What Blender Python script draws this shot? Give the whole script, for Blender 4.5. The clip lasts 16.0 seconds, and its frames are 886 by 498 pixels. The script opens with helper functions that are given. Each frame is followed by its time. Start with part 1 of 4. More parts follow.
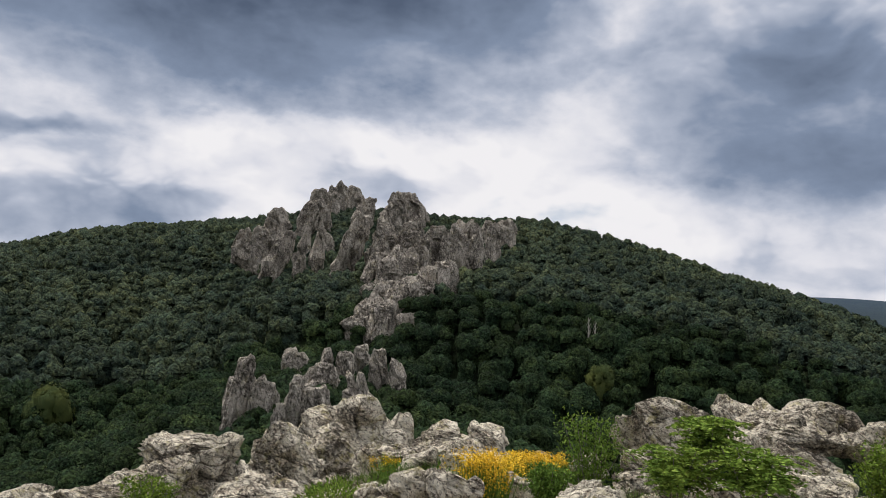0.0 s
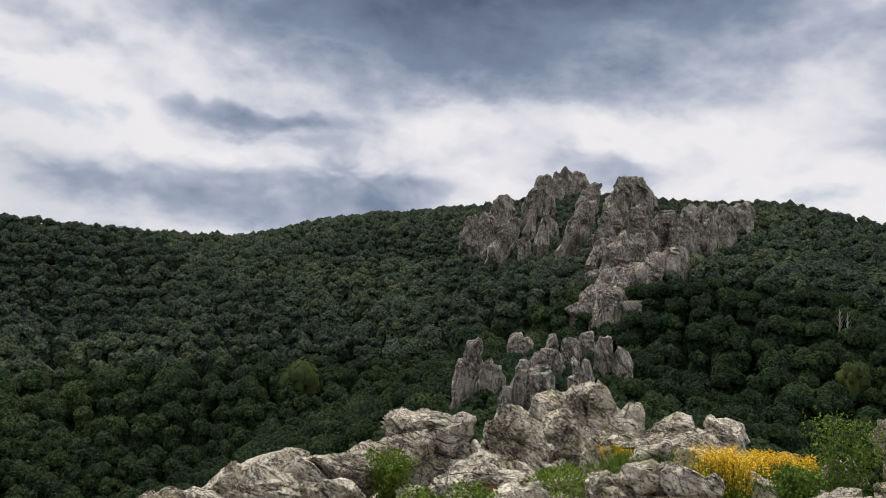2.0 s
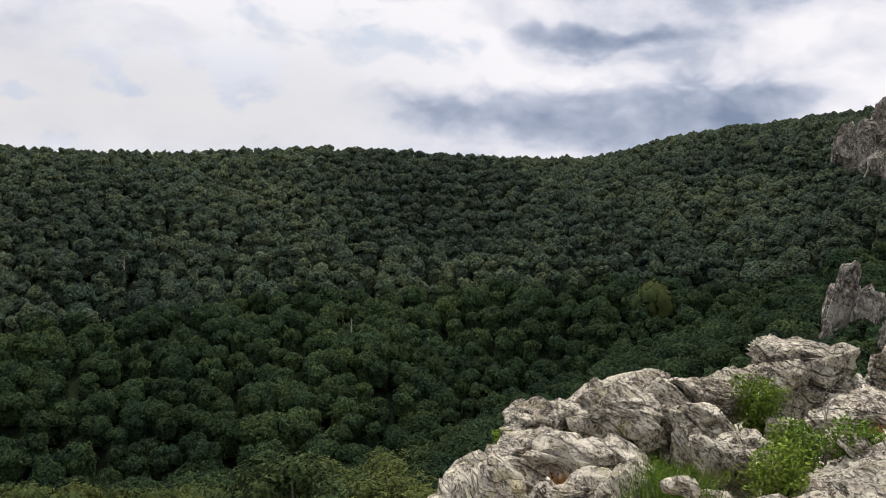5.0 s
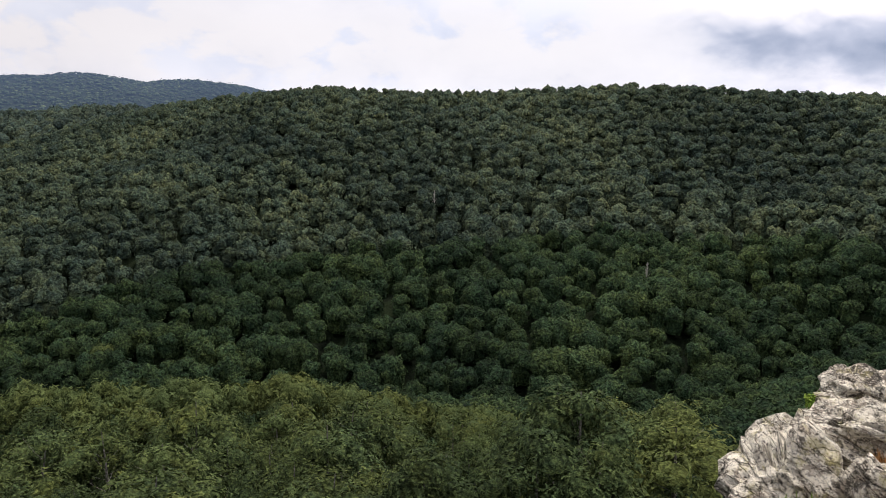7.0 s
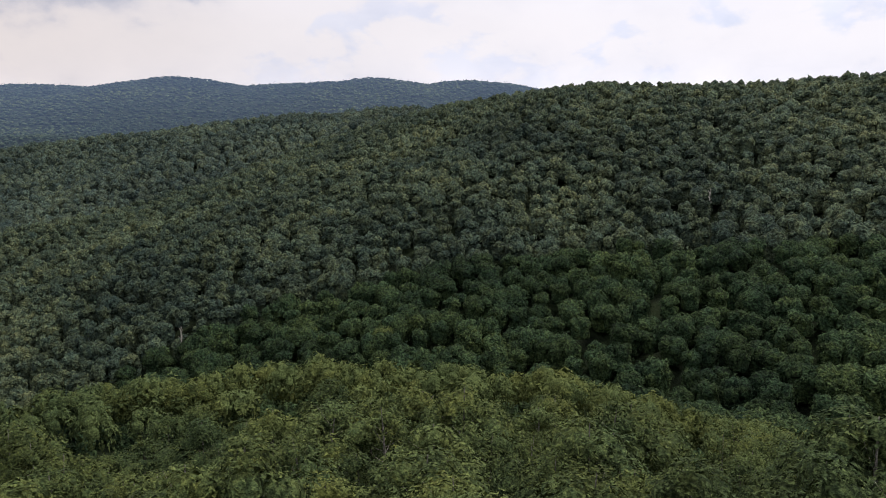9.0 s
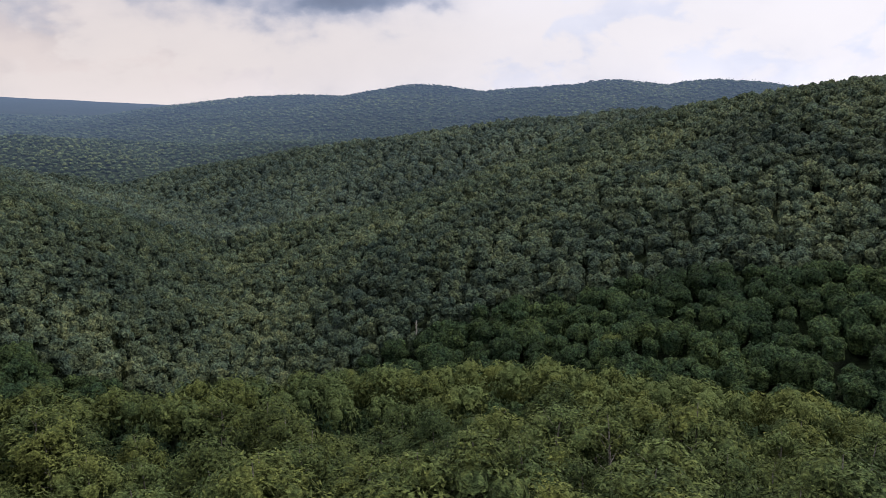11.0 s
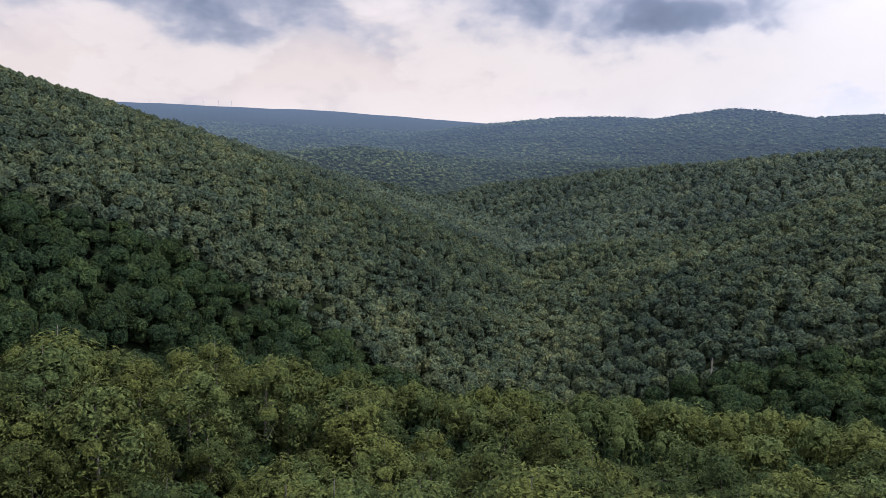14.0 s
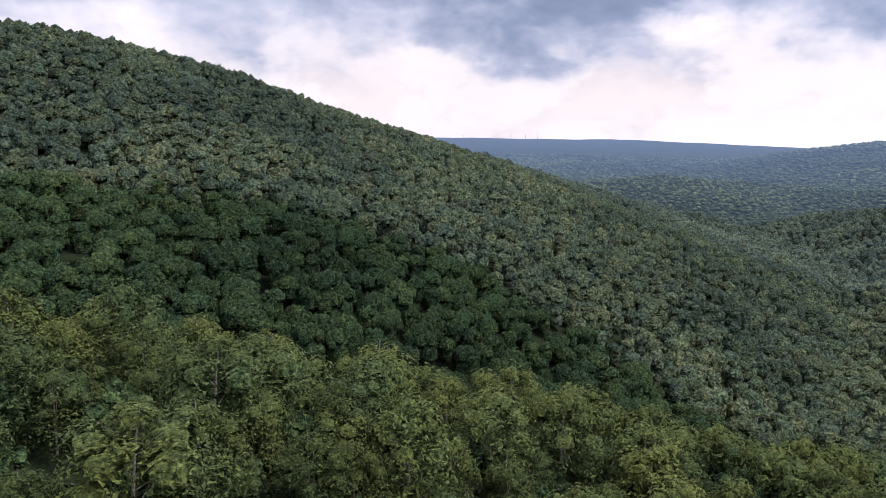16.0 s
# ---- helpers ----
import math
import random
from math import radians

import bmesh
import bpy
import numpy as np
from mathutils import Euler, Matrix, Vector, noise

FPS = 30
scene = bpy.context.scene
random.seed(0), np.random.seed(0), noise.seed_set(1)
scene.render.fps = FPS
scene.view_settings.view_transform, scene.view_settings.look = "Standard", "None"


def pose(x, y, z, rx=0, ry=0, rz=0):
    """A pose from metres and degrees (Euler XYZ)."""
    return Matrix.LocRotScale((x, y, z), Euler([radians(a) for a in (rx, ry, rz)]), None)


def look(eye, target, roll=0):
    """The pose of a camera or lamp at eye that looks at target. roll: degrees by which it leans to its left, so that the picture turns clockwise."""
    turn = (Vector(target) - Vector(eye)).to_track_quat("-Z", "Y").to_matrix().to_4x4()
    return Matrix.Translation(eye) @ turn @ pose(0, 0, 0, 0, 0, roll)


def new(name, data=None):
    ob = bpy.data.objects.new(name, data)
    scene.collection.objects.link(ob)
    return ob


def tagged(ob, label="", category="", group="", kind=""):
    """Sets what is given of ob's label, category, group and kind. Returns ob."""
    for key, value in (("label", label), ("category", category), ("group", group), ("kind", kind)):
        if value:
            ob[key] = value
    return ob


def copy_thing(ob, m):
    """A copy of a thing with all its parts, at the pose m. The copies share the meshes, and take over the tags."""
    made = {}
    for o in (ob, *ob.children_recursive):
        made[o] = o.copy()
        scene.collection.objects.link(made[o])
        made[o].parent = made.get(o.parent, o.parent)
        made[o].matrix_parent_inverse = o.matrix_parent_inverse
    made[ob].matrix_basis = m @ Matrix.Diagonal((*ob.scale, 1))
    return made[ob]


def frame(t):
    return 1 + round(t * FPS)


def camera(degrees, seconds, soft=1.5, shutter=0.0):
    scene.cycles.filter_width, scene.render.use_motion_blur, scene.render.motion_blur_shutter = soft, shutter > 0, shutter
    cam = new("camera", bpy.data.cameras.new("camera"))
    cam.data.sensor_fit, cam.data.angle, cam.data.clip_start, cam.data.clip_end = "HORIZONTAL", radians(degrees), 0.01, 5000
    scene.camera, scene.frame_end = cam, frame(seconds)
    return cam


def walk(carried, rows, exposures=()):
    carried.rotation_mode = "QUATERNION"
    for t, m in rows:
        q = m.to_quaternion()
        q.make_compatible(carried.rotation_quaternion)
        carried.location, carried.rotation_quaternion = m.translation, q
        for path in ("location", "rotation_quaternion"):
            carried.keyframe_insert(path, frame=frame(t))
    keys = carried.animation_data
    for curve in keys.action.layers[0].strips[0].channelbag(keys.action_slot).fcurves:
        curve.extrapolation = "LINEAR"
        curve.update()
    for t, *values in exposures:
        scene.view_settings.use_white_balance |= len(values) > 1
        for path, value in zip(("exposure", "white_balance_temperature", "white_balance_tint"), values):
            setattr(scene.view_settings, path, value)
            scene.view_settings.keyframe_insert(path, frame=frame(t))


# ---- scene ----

# ---- the camera and its walk ----
EYE = 1.65
ARM = 0.35
cam = camera(59.26, 16.0, soft=0.65)
# seconds, bearing to the left of north, pitch, roll
ROWS = [
    (0.0, 0.00, 3.65, 3.45),
    (0.5, 4.79, 3.44, 3.29),
    (1.0, 10.04, 3.13, 3.01),
    (1.5, 12.34, 2.71, 3.33),
    (2.0, 16.31, 1.55, 4.06),
    (2.5, 21.54, -0.13, 4.59),
    (3.0, 25.19, -1.69, 4.73),
    (3.2, 25.55, -2.12, 4.68),
    (5.3, 43.25, -6.14, 2.04),
    (5.5, 44.40, -6.52, 2.18),
    (6.0, 50.91, -7.71, 2.08),
    (6.5, 55.37, -9.84, 2.30),
    (7.0, 62.81, -10.74, 1.93),
    (7.5, 67.18, -11.14, 1.30),
    (8.0, 74.58, -11.27, 0.29),
    (8.5, 79.69, -11.26, -0.09),
    (8.7, 80.94, -11.29, -0.05),
    (10.8, 96.87, -11.13, -0.89),
    (11.0, 99.69, -10.92, -1.34),
    (11.5, 105.04, -10.09, -1.35),
    (12.0, 110.69, -9.49, -1.26),
    (12.5, 114.23, -9.31, -0.55),
    (13.0, 118.69, -9.39, -0.19),
    (13.5, 121.08, -9.33, 0.08),
    (14.0, 121.58, -9.16, 0.20),
    (14.5, 127.24, -8.39, -0.35),
    (15.0, 133.20, -7.61, -0.69),
    (15.5, 139.57, -7.07, -1.16),
    (16.0, 143.59, -6.79, -1.25),
]


def held(bearing, pitch, roll):
    """The camera, held at arm's length by someone who turns on the spot."""
    a = radians(bearing)
    return pose(-ARM * math.sin(a), ARM * math.cos(a), EYE, 90 + pitch, 0, bearing) @ pose(0, 0, 0, 0, 0, roll)


walk(cam, [(t, held(b, p, r)) for t, b, p, r in ROWS], [(0.0, -0.40, 6500, 11), (3.0, -0.48, 6500, 12), (5.5, -0.20, 6480, 13), (7.5, 0.02, 6470, 16), (12.0, 0.02, 6330, 17), (14.0, 0.16, 6200, 18), (16.0, 0.45, 6080, 20)])

# ---- sky and sun ----
world = bpy.data.worlds.new("sky")
scene.world = world
world.use_nodes = True
NT = world.node_tree
NT.nodes.clear()


def node(kind, tree, **values):
    n = tree.nodes.new(kind)
    for key, value in values.items():
        setattr(n, key, value)
    return n


def wire(tree, a, b):
    tree.links.new(a, b)


def calc(tree, op, a, b=None, c=None, clamp=False):
    n = node("ShaderNodeMath", tree, operation=op, use_clamp=clamp)
    for i, v in enumerate((a, b, c)):
        if v is None:
            continue
        if isinstance(v, (int, float)):
            n.inputs[i].default_value = v
        else:
            wire(tree, v, n.inputs[i])
    return n.outputs[0]


def blend(tree, factor, a, b):
    n = node("ShaderNodeMix", tree, data_type="RGBA")
    for i, v in ((0, factor), (6, a), (7, b)):
        if isinstance(v, (int, float)):
            n.inputs[i].default_value = v
        elif isinstance(v, tuple):
            n.inputs[i].default_value = (*v, 1)
        else:
            wire(tree, v, n.inputs[i])
    return n.outputs[2]


def noise_node(tree, vector, scale, detail=6, rough=0.55, distortion=0.0):
    n = node("ShaderNodeTexNoise", tree)
    n.inputs["Scale"].default_value = scale
    n.inputs["Detail"].default_value = detail
    n.inputs["Roughness"].default_value = rough
    n.inputs["Distortion"].default_value = distortion
    wire(tree, vector, n.inputs["Vector"])
    return n.outputs["Fac"]


def ramp(tree, value, lo, hi, smooth=True):
    n = node("ShaderNodeMapRange", tree, interpolation_type="SMOOTHSTEP" if smooth else "LINEAR")
    n.inputs["From Min"].default_value = lo
    n.inputs["From Max"].default_value = hi
    wire(tree, value, n.inputs["Value"])
    return n.outputs["Result"]


SUN_BEARING, SUN_HEIGHT = 45.0, 63.0
coords = node("ShaderNodeTexCoord", NT).outputs["Generated"]
split = node("ShaderNodeSeparateXYZ", NT)
wire(NT, coords, split.inputs[0])
dx, dy, dz = split.outputs
bearing_out = calc(NT, "MULTIPLY", calc(NT, "ARCTAN2", calc(NT, "MULTIPLY", dx, -1.0), dy), 57.2958)
height_out = calc(NT, "MULTIPLY", calc(NT, "ARCSINE", dz), 57.2958)
# clouds are drawn out sideways and crowd towards the horizon
stretch = node("ShaderNodeVectorMath", NT, operation="MULTIPLY")
wire(NT, coords, stretch.inputs[0])
stretch.inputs[1].default_value = (1.0, 1.0, 1.7)
big = noise_node(NT, stretch.outputs[0], 2.3, 7, 0.52, 0.3)
fine = noise_node(NT, stretch.outputs[0], 8.0, 8, 0.58, 0.0)
curl = node("ShaderNodeTexNoise", NT)
curl.inputs["Scale"].default_value, curl.inputs["Detail"].default_value = 6.0, 4.0
wire(NT, stretch.outputs[0], curl.inputs["Vector"])


def puff(scale, lift, detail=3.0):
    """Rounded heaps of cloud, like the heads of a cauliflower."""
    bent = node("ShaderNodeVectorMath", NT, operation="MULTIPLY_ADD")
    wire(NT, curl.outputs["Color"], bent.inputs[0])
    bent.inputs[1].default_value = (0.16, 0.16, 0.16)
    wire(NT, stretch.outputs[0], bent.inputs[2])
    raised = node("ShaderNodeVectorMath", NT, operation="ADD")
    wire(NT, bent.outputs[0], raised.inputs[0])
    raised.inputs[1].default_value = (0, 0, lift)
    v = node("ShaderNodeTexVoronoi", NT, feature="SMOOTH_F1")
    v.normalize = True
    for key, value in (("Scale", scale), ("Detail", detail), ("Roughness", 0.5), ("Lacunarity", 2.3), ("Smoothness", 0.35)):
        v.inputs[key].default_value = value
    wire(NT, raised.outputs[0], v.inputs["Vector"])
    return calc(NT, "SUBTRACT", 1.0, v.outputs["Distance"])


heaps = puff(4.6, 0.0)
# the heads of the heaps catch the light, their undersides lie in shade
shade_under = calc(NT, "SUBTRACT", puff(4.6, 0.085), heaps)
bearing_edge = calc(NT, "ADD", bearing_out, calc(NT, "MULTIPLY", calc(NT, "SUBTRACT", big, 0.5), 22.0))
height_edge = calc(NT, "ADD", height_out, calc(NT, "ADD", calc(NT, "MULTIPLY", calc(NT, "SUBTRACT", heaps, 0.62), 9.0), calc(NT, "MULTIPLY", calc(NT, "SUBTRACT", fine, 0.5), 2.5)))


def bank(bearing, height, wide, tall, amount):
    """A bank of cloud: a soft-edged patch of the layer, thicker (plus) or thinner (minus)."""
    a = calc(NT, "DIVIDE", calc(NT, "SUBTRACT", bearing_edge, bearing), wide)
    b = calc(NT, "DIVIDE", calc(NT, "SUBTRACT", height_edge, height), tall)
    d = calc(NT, "ADD", calc(NT, "MULTIPLY", a, a), calc(NT, "MULTIPLY", b, b))
    return calc(NT, "MULTIPLY", calc(NT, "POWER", 2.71828, calc(NT, "MULTIPLY", calc(NT, "MULTIPLY", d, d), -1.0)), amount)


thick = calc(NT, "ADD", 0.13, calc(NT, "ADD", calc(NT, "MULTIPLY", big, 0.48), calc(NT, "MULTIPLY", fine, 0.18)))
thick = calc(NT, "ADD", thick, calc(NT, "MULTIPLY", shade_under, 0.40))
BANKS = [(14, 20.3, 26, 6.6, .25), (-27, 15.0, 13, 6.4, .24), (29, 5.2, 18, 2.4, .13), (31, 10.7, 6, 1.2, .12), (3.5, 8.8, 6, 1.5, .09), (-25, 3.6, 8, 0.9, .03), (46, 14.8, 6, 1.7, .10),
         (20, 10.3, 7, 2.0, -.04), (8, 12.3, 17, 1.4, -.05), (43, 10.5, 6, 3.0, -.08), (-12, 7, 12, 2.6, -.04), (62, 5, 16, 4, -.04), (86, 6, 14, 4, -.06), (126, 2.6, 30, 2.2, -.07),
         (122, 8.8, 26, 3.2, .09), (158, 10.4, 18, 4.6, .09), (130, 14, 45, 4.5, .10), (146.7, 7.2, 4, 1.0, -.07), (127.6, 9.4, 4, 0.9, -.08), (105, 8.2, 8, 1.2, .08), (170, 8, 8, 5, .06)]
for one in BANKS:
    thick = calc(NT, "ADD", thick, bank(*one))
tone = node("ShaderNodeValToRGB", NT)
wire(NT, thick, tone.inputs[0])
stops = tone.color_ramp.elements
for k in range(3):
    stops.new(0.5)
for stop, (at, colour) in zip(stops, ((0.41, (1.15, 1.14, 1.16)), (0.48, (0.94, 0.955, 1.03)), (0.55, (0.60, 0.66, 0.79)), (0.65, (0.285, 0.36, 0.50)), (0.82, (0.115, 0.155, 0.235)))):
    stop.position, stop.color = at, (*colour, 1)
blue_gap = calc(NT, "MULTIPLY", ramp(NT, thick, 0.37, 0.30), 0.6)
air = node("ShaderNodeTexSky", NT, sky_type="NISHITA", sun_disc=False, sun_elevation=radians(SUN_HEIGHT), sun_rotation=radians(-SUN_BEARING))
air_light = node("ShaderNodeVectorMath", NT, operation="SCALE")
wire(NT, air.outputs[0], air_light.inputs[0])
air_light.inputs["Scale"].default_value = 0.13
sky_colour = blend(NT, blue_gap, tone.outputs[0], blend(NT, 0.65, air_light.outputs[0], (0.56, 0.67, 0.86)))
puffs = ramp(NT, calc(NT, "ADD", calc(NT, "MULTIPLY", puff(7.5, 0.3), 0.6), calc(NT, "MULTIPLY", noise_node(NT, stretch.outputs[0], 5.0, 7, 0.55, 0.0), 0.8)), 0.75, 0.82)
low = calc(NT, "DIVIDE", calc(NT, "SUBTRACT", height_out, 4.0), 4.6)
low = calc(NT, "MULTIPLY", calc(NT, "POWER", 2.71828, calc(NT, "MULTIPLY", calc(NT, "MULTIPLY", low, low), -1.0)), calc(NT, "MULTIPLY", ramp(NT, bearing_out, 34.0, 56.0), ramp(NT, thick, 0.60, 0.50)))
haze = blend(NT, ramp(NT, bearing_out, 92.0, 122.0), (0.66, 0.75, 0.90), (0.80, 0.745, 0.71))
sky_colour = blend(NT, calc(NT, "MULTIPLY", low, 0.65), sky_colour, haze)
sky_colour = blend(NT, calc(NT, "MULTIPLY", low, calc(NT, "MULTIPLY", puffs, 0.75)), sky_colour, (0.98, 0.965, 0.95))
warm = blend(NT, calc(NT, "MINIMUM", bank(150, 4, 62, 16, 1.0), 1.0), (1.0, 1.0, 1.0), (0.80, 0.765, 0.725))
tinted = node("ShaderNodeVectorMath", NT, operation="MULTIPLY")
wire(NT, sky_colour, tinted.inputs[0])
wire(NT, warm, tinted.inputs[1])
sky_colour = tinted.outputs[0]
background = node("ShaderNodeBackground", NT)
wire(NT, sky_colour, background.inputs[0])
background.inputs[1].default_value = 1.0
wire(NT, background.outputs[0], node("ShaderNodeOutputWorld", NT).inputs[0])

sun = new("sun", bpy.data.lights.new("sun", "SUN"))
sun.data.energy, sun.data.angle, sun.data.color = 3.7, radians(18), (1.0, 0.95, 0.87)
a, e = radians(SUN_BEARING), radians(SUN_HEIGHT)
sun.matrix_world = look((-400 * math.sin(a) * math.cos(e), 400 * math.cos(a) * math.cos(e), 400 * math.sin(e)), (0, 0, 0))


# ---- materials ----
def material(name):
    m = bpy.data.materials.new(name)
    m.use_nodes = True
    t = m.node_tree
    shader = t.nodes["Principled BSDF"]
    return m, t, shader


def foliage(name, colours, rough=0.75, through_light=0.12, speck=1.7, dapple_low=0.35, relief_strength=0.9, tree_range=0.1):
    """Leaves: colours from dark to light, one hue for each tree, speckled leaf by leaf."""
    m, t, s = material(name)
    tint = node("ShaderNodeAttribute", t, attribute_name="tint").outputs["Fac"]
    per_leaf = node("ShaderNodeNewGeometry", t).outputs["Random Per Island"]
    per_tree = node("ShaderNodeObjectInfo", t).outputs["Random"]
    place = node("ShaderNodeTexCoord", t).outputs["Object"]
    grain = ramp(t, noise_node(t, place, speck, 3, 0.65), 0.38, 0.62)
    value = calc(t, "ADD", calc(t, "MULTIPLY", tint, 0.50), calc(t, "ADD", calc(t, "MULTIPLY", per_leaf, 0.16), calc(t, "ADD", calc(t, "MULTIPLY", grain, 0.36), calc(t, "MULTIPLY", per_tree, tree_range))))
    r = node("ShaderNodeValToRGB", t)
    wire(t, value, r.inputs[0])
    stops = r.color_ramp.elements
    while len(stops) < len(colours):
        stops.new(0.5)
    for i, c in enumerate(colours):
        stops[i].position = 0.1 + 0.85 * i / (len(colours) - 1)
        stops[i].color = (*c, 1)
    speckle = noise_node(t, place, speck * 1.9, 2, 0.6)
    dapple = node("ShaderNodeVectorMath", t, operation="SCALE")
    wire(t, r.outputs[0], dapple.inputs[0])
    wire(t, calc(t, "ADD", dapple_low, calc(t, "MULTIPLY", ramp(t, speckle, 0.36, 0.64), 1.85 - 2 * dapple_low)), dapple.inputs["Scale"])
    # neighbouring trees run from olive to blue-green
    kin = noise_node(t, node("ShaderNodeNewGeometry", t).outputs["Position"], 0.11, 3, 0.7)
    hue = node("ShaderNodeVectorMath", t, operation="MULTIPLY")
    wire(t, dapple.outputs[0], hue.inputs[0])
    wire(t, blend(t, ramp(t, kin, 0.36, 0.64), (1.09, 1.0, 0.86), (0.93, 1.0, 1.10)), hue.inputs[1])
    colour = hue.outputs[0]
    wire(t, colour, s.inputs["Base Color"])
    relief = node("ShaderNodeBump", t)
    relief.inputs["Strength"].default_value = relief_strength
    relief.inputs["Distance"].default_value = 1.0 / speck
    wire(t, speckle, relief.inputs["Height"])
    wire(t, relief.outputs[0], s.inputs["Normal"])
    s.inputs["Roughness"].default_value = rough
    s.inputs["Specular IOR Level"].default_value = 0.04
    thin = node("ShaderNodeBsdfTranslucent", t)
    wire(t, colour, thin.inputs[0])
    mixed = node("ShaderNodeMixShader", t)
    mixed.inputs[0].default_value = through_light
    wire(t, s.outputs[0], mixed.inputs[1])
    wire(t, thin.outputs[0], mixed.inputs[2])
    wire(t, mixed.outputs[0], t.nodes["Material Output"].inputs[0])
    return m


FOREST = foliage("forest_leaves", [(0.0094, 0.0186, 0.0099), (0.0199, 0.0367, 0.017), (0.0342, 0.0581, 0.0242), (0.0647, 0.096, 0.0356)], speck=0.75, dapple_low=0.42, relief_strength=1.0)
# Greyer, bluer leaves for hillsides and ridges: haze put into the base colour.
HAZED_HILL_FOREST = foliage("hazed_hillside_leaves", [(0.0182, 0.0297, 0.0234), (0.037, 0.0552, 0.0376), (0.0611, 0.0844, 0.0502), (0.1083, 0.1334, 0.0719)], speck=0.52, dapple_low=0.46, relief_strength=1.0)
HAZED_RIDGE_FOREST = foliage("hazed_ridge_leaves", [(0.0226, 0.035, 0.0317), (0.0403, 0.0598, 0.0481), (0.0605, 0.0847, 0.0617), (0.0908, 0.1197, 0.0782)], speck=0.33, dapple_low=0.5, relief_strength=1.0)
SHOULDER_LEAVES = foliage("shoulder_leaves", [(0.013, 0.0212, 0.0105), (0.0299, 0.0459, 0.0181), (0.0534, 0.0754, 0.027), (0.0912, 0.1164, 0.0375)], tree_range=0.42, speck=3.0, dapple_low=0.5, relief_strength=0.8)
SHRUB_LEAVES = foliage("shrub_leaves", [(0.045, 0.088, 0.021), (0.098, 0.175, 0.032), (0.165, 0.262, 0.046), (0.265, 0.355, 0.075)], speck=9.0, dapple_low=0.6, relief_strength=0.3)


def bark_material():
    m, t, s = material("bark")
    place = node("ShaderNodeTexCoord", t).outputs["Object"]
    g = noise_node(t, place, 9.0, 5, 0.65)
    wire(t, blend(t, ramp(t, g, 0.35, 0.65), (0.07, 0.06, 0.05), (0.27, 0.25, 0.22)), s.inputs["Base Color"])
    s.inputs["Roughness"].default_value = 0.9
    return m


BARK = bark_material()


def broken(t, vector, scale):
    """Fracture: for cells of rock, the height of a tilted face, the crack between them and a tone of each."""
    warp = node("ShaderNodeTexNoise", t)
    warp.inputs["Scale"].default_value = scale * 1.3
    warp.inputs["Detail"].default_value = 4.0
    wire(t, vector, warp.inputs["Vector"])
    shake = node("ShaderNodeVectorMath", t, operation="SCALE")
    wire(t, warp.outputs["Color"], shake.inputs[0])
    shake.inputs["Scale"].default_value = 0.7 / scale
    moved = node("ShaderNodeVectorMath", t, operation="ADD")
    wire(t, vector, moved.inputs[0])
    wire(t, shake.outputs[0], moved.inputs[1])
    cell = node("ShaderNodeTexVoronoi", t)
    edge = node("ShaderNodeTexVoronoi", t, feature="DISTANCE_TO_EDGE")
    for n in (cell, edge):
        n.inputs["Scale"].default_value = scale
        wire(t, moved.outputs[0], n.inputs["Vector"])
    inside = node("ShaderNodeVectorMath", t, operation="SUBTRACT")
    wire(t, moved.outputs[0], inside.inputs[0])
    wire(t, cell.outputs["Position"], inside.inputs[1])
    way = node("ShaderNodeVectorMath", t, operation="SUBTRACT")
    wire(t, cell.outputs["Color"], way.inputs[0])
    way.inputs[1].default_value = (0.5, 0.5, 0.5)
    face = node("ShaderNodeVectorMath", t, operation="DOT_PRODUCT")
    wire(t, inside.outputs[0], face.inputs[0])
    wire(t, way.outputs[0], face.inputs[1])
    tone = node("ShaderNodeSeparateXYZ", t)
    wire(t, cell.outputs["Color"], tone.inputs[0])
    return face.outputs["Value"], ramp(t, edge.outputs["Distance"], 0.05, 0.0), tone.outputs[0]


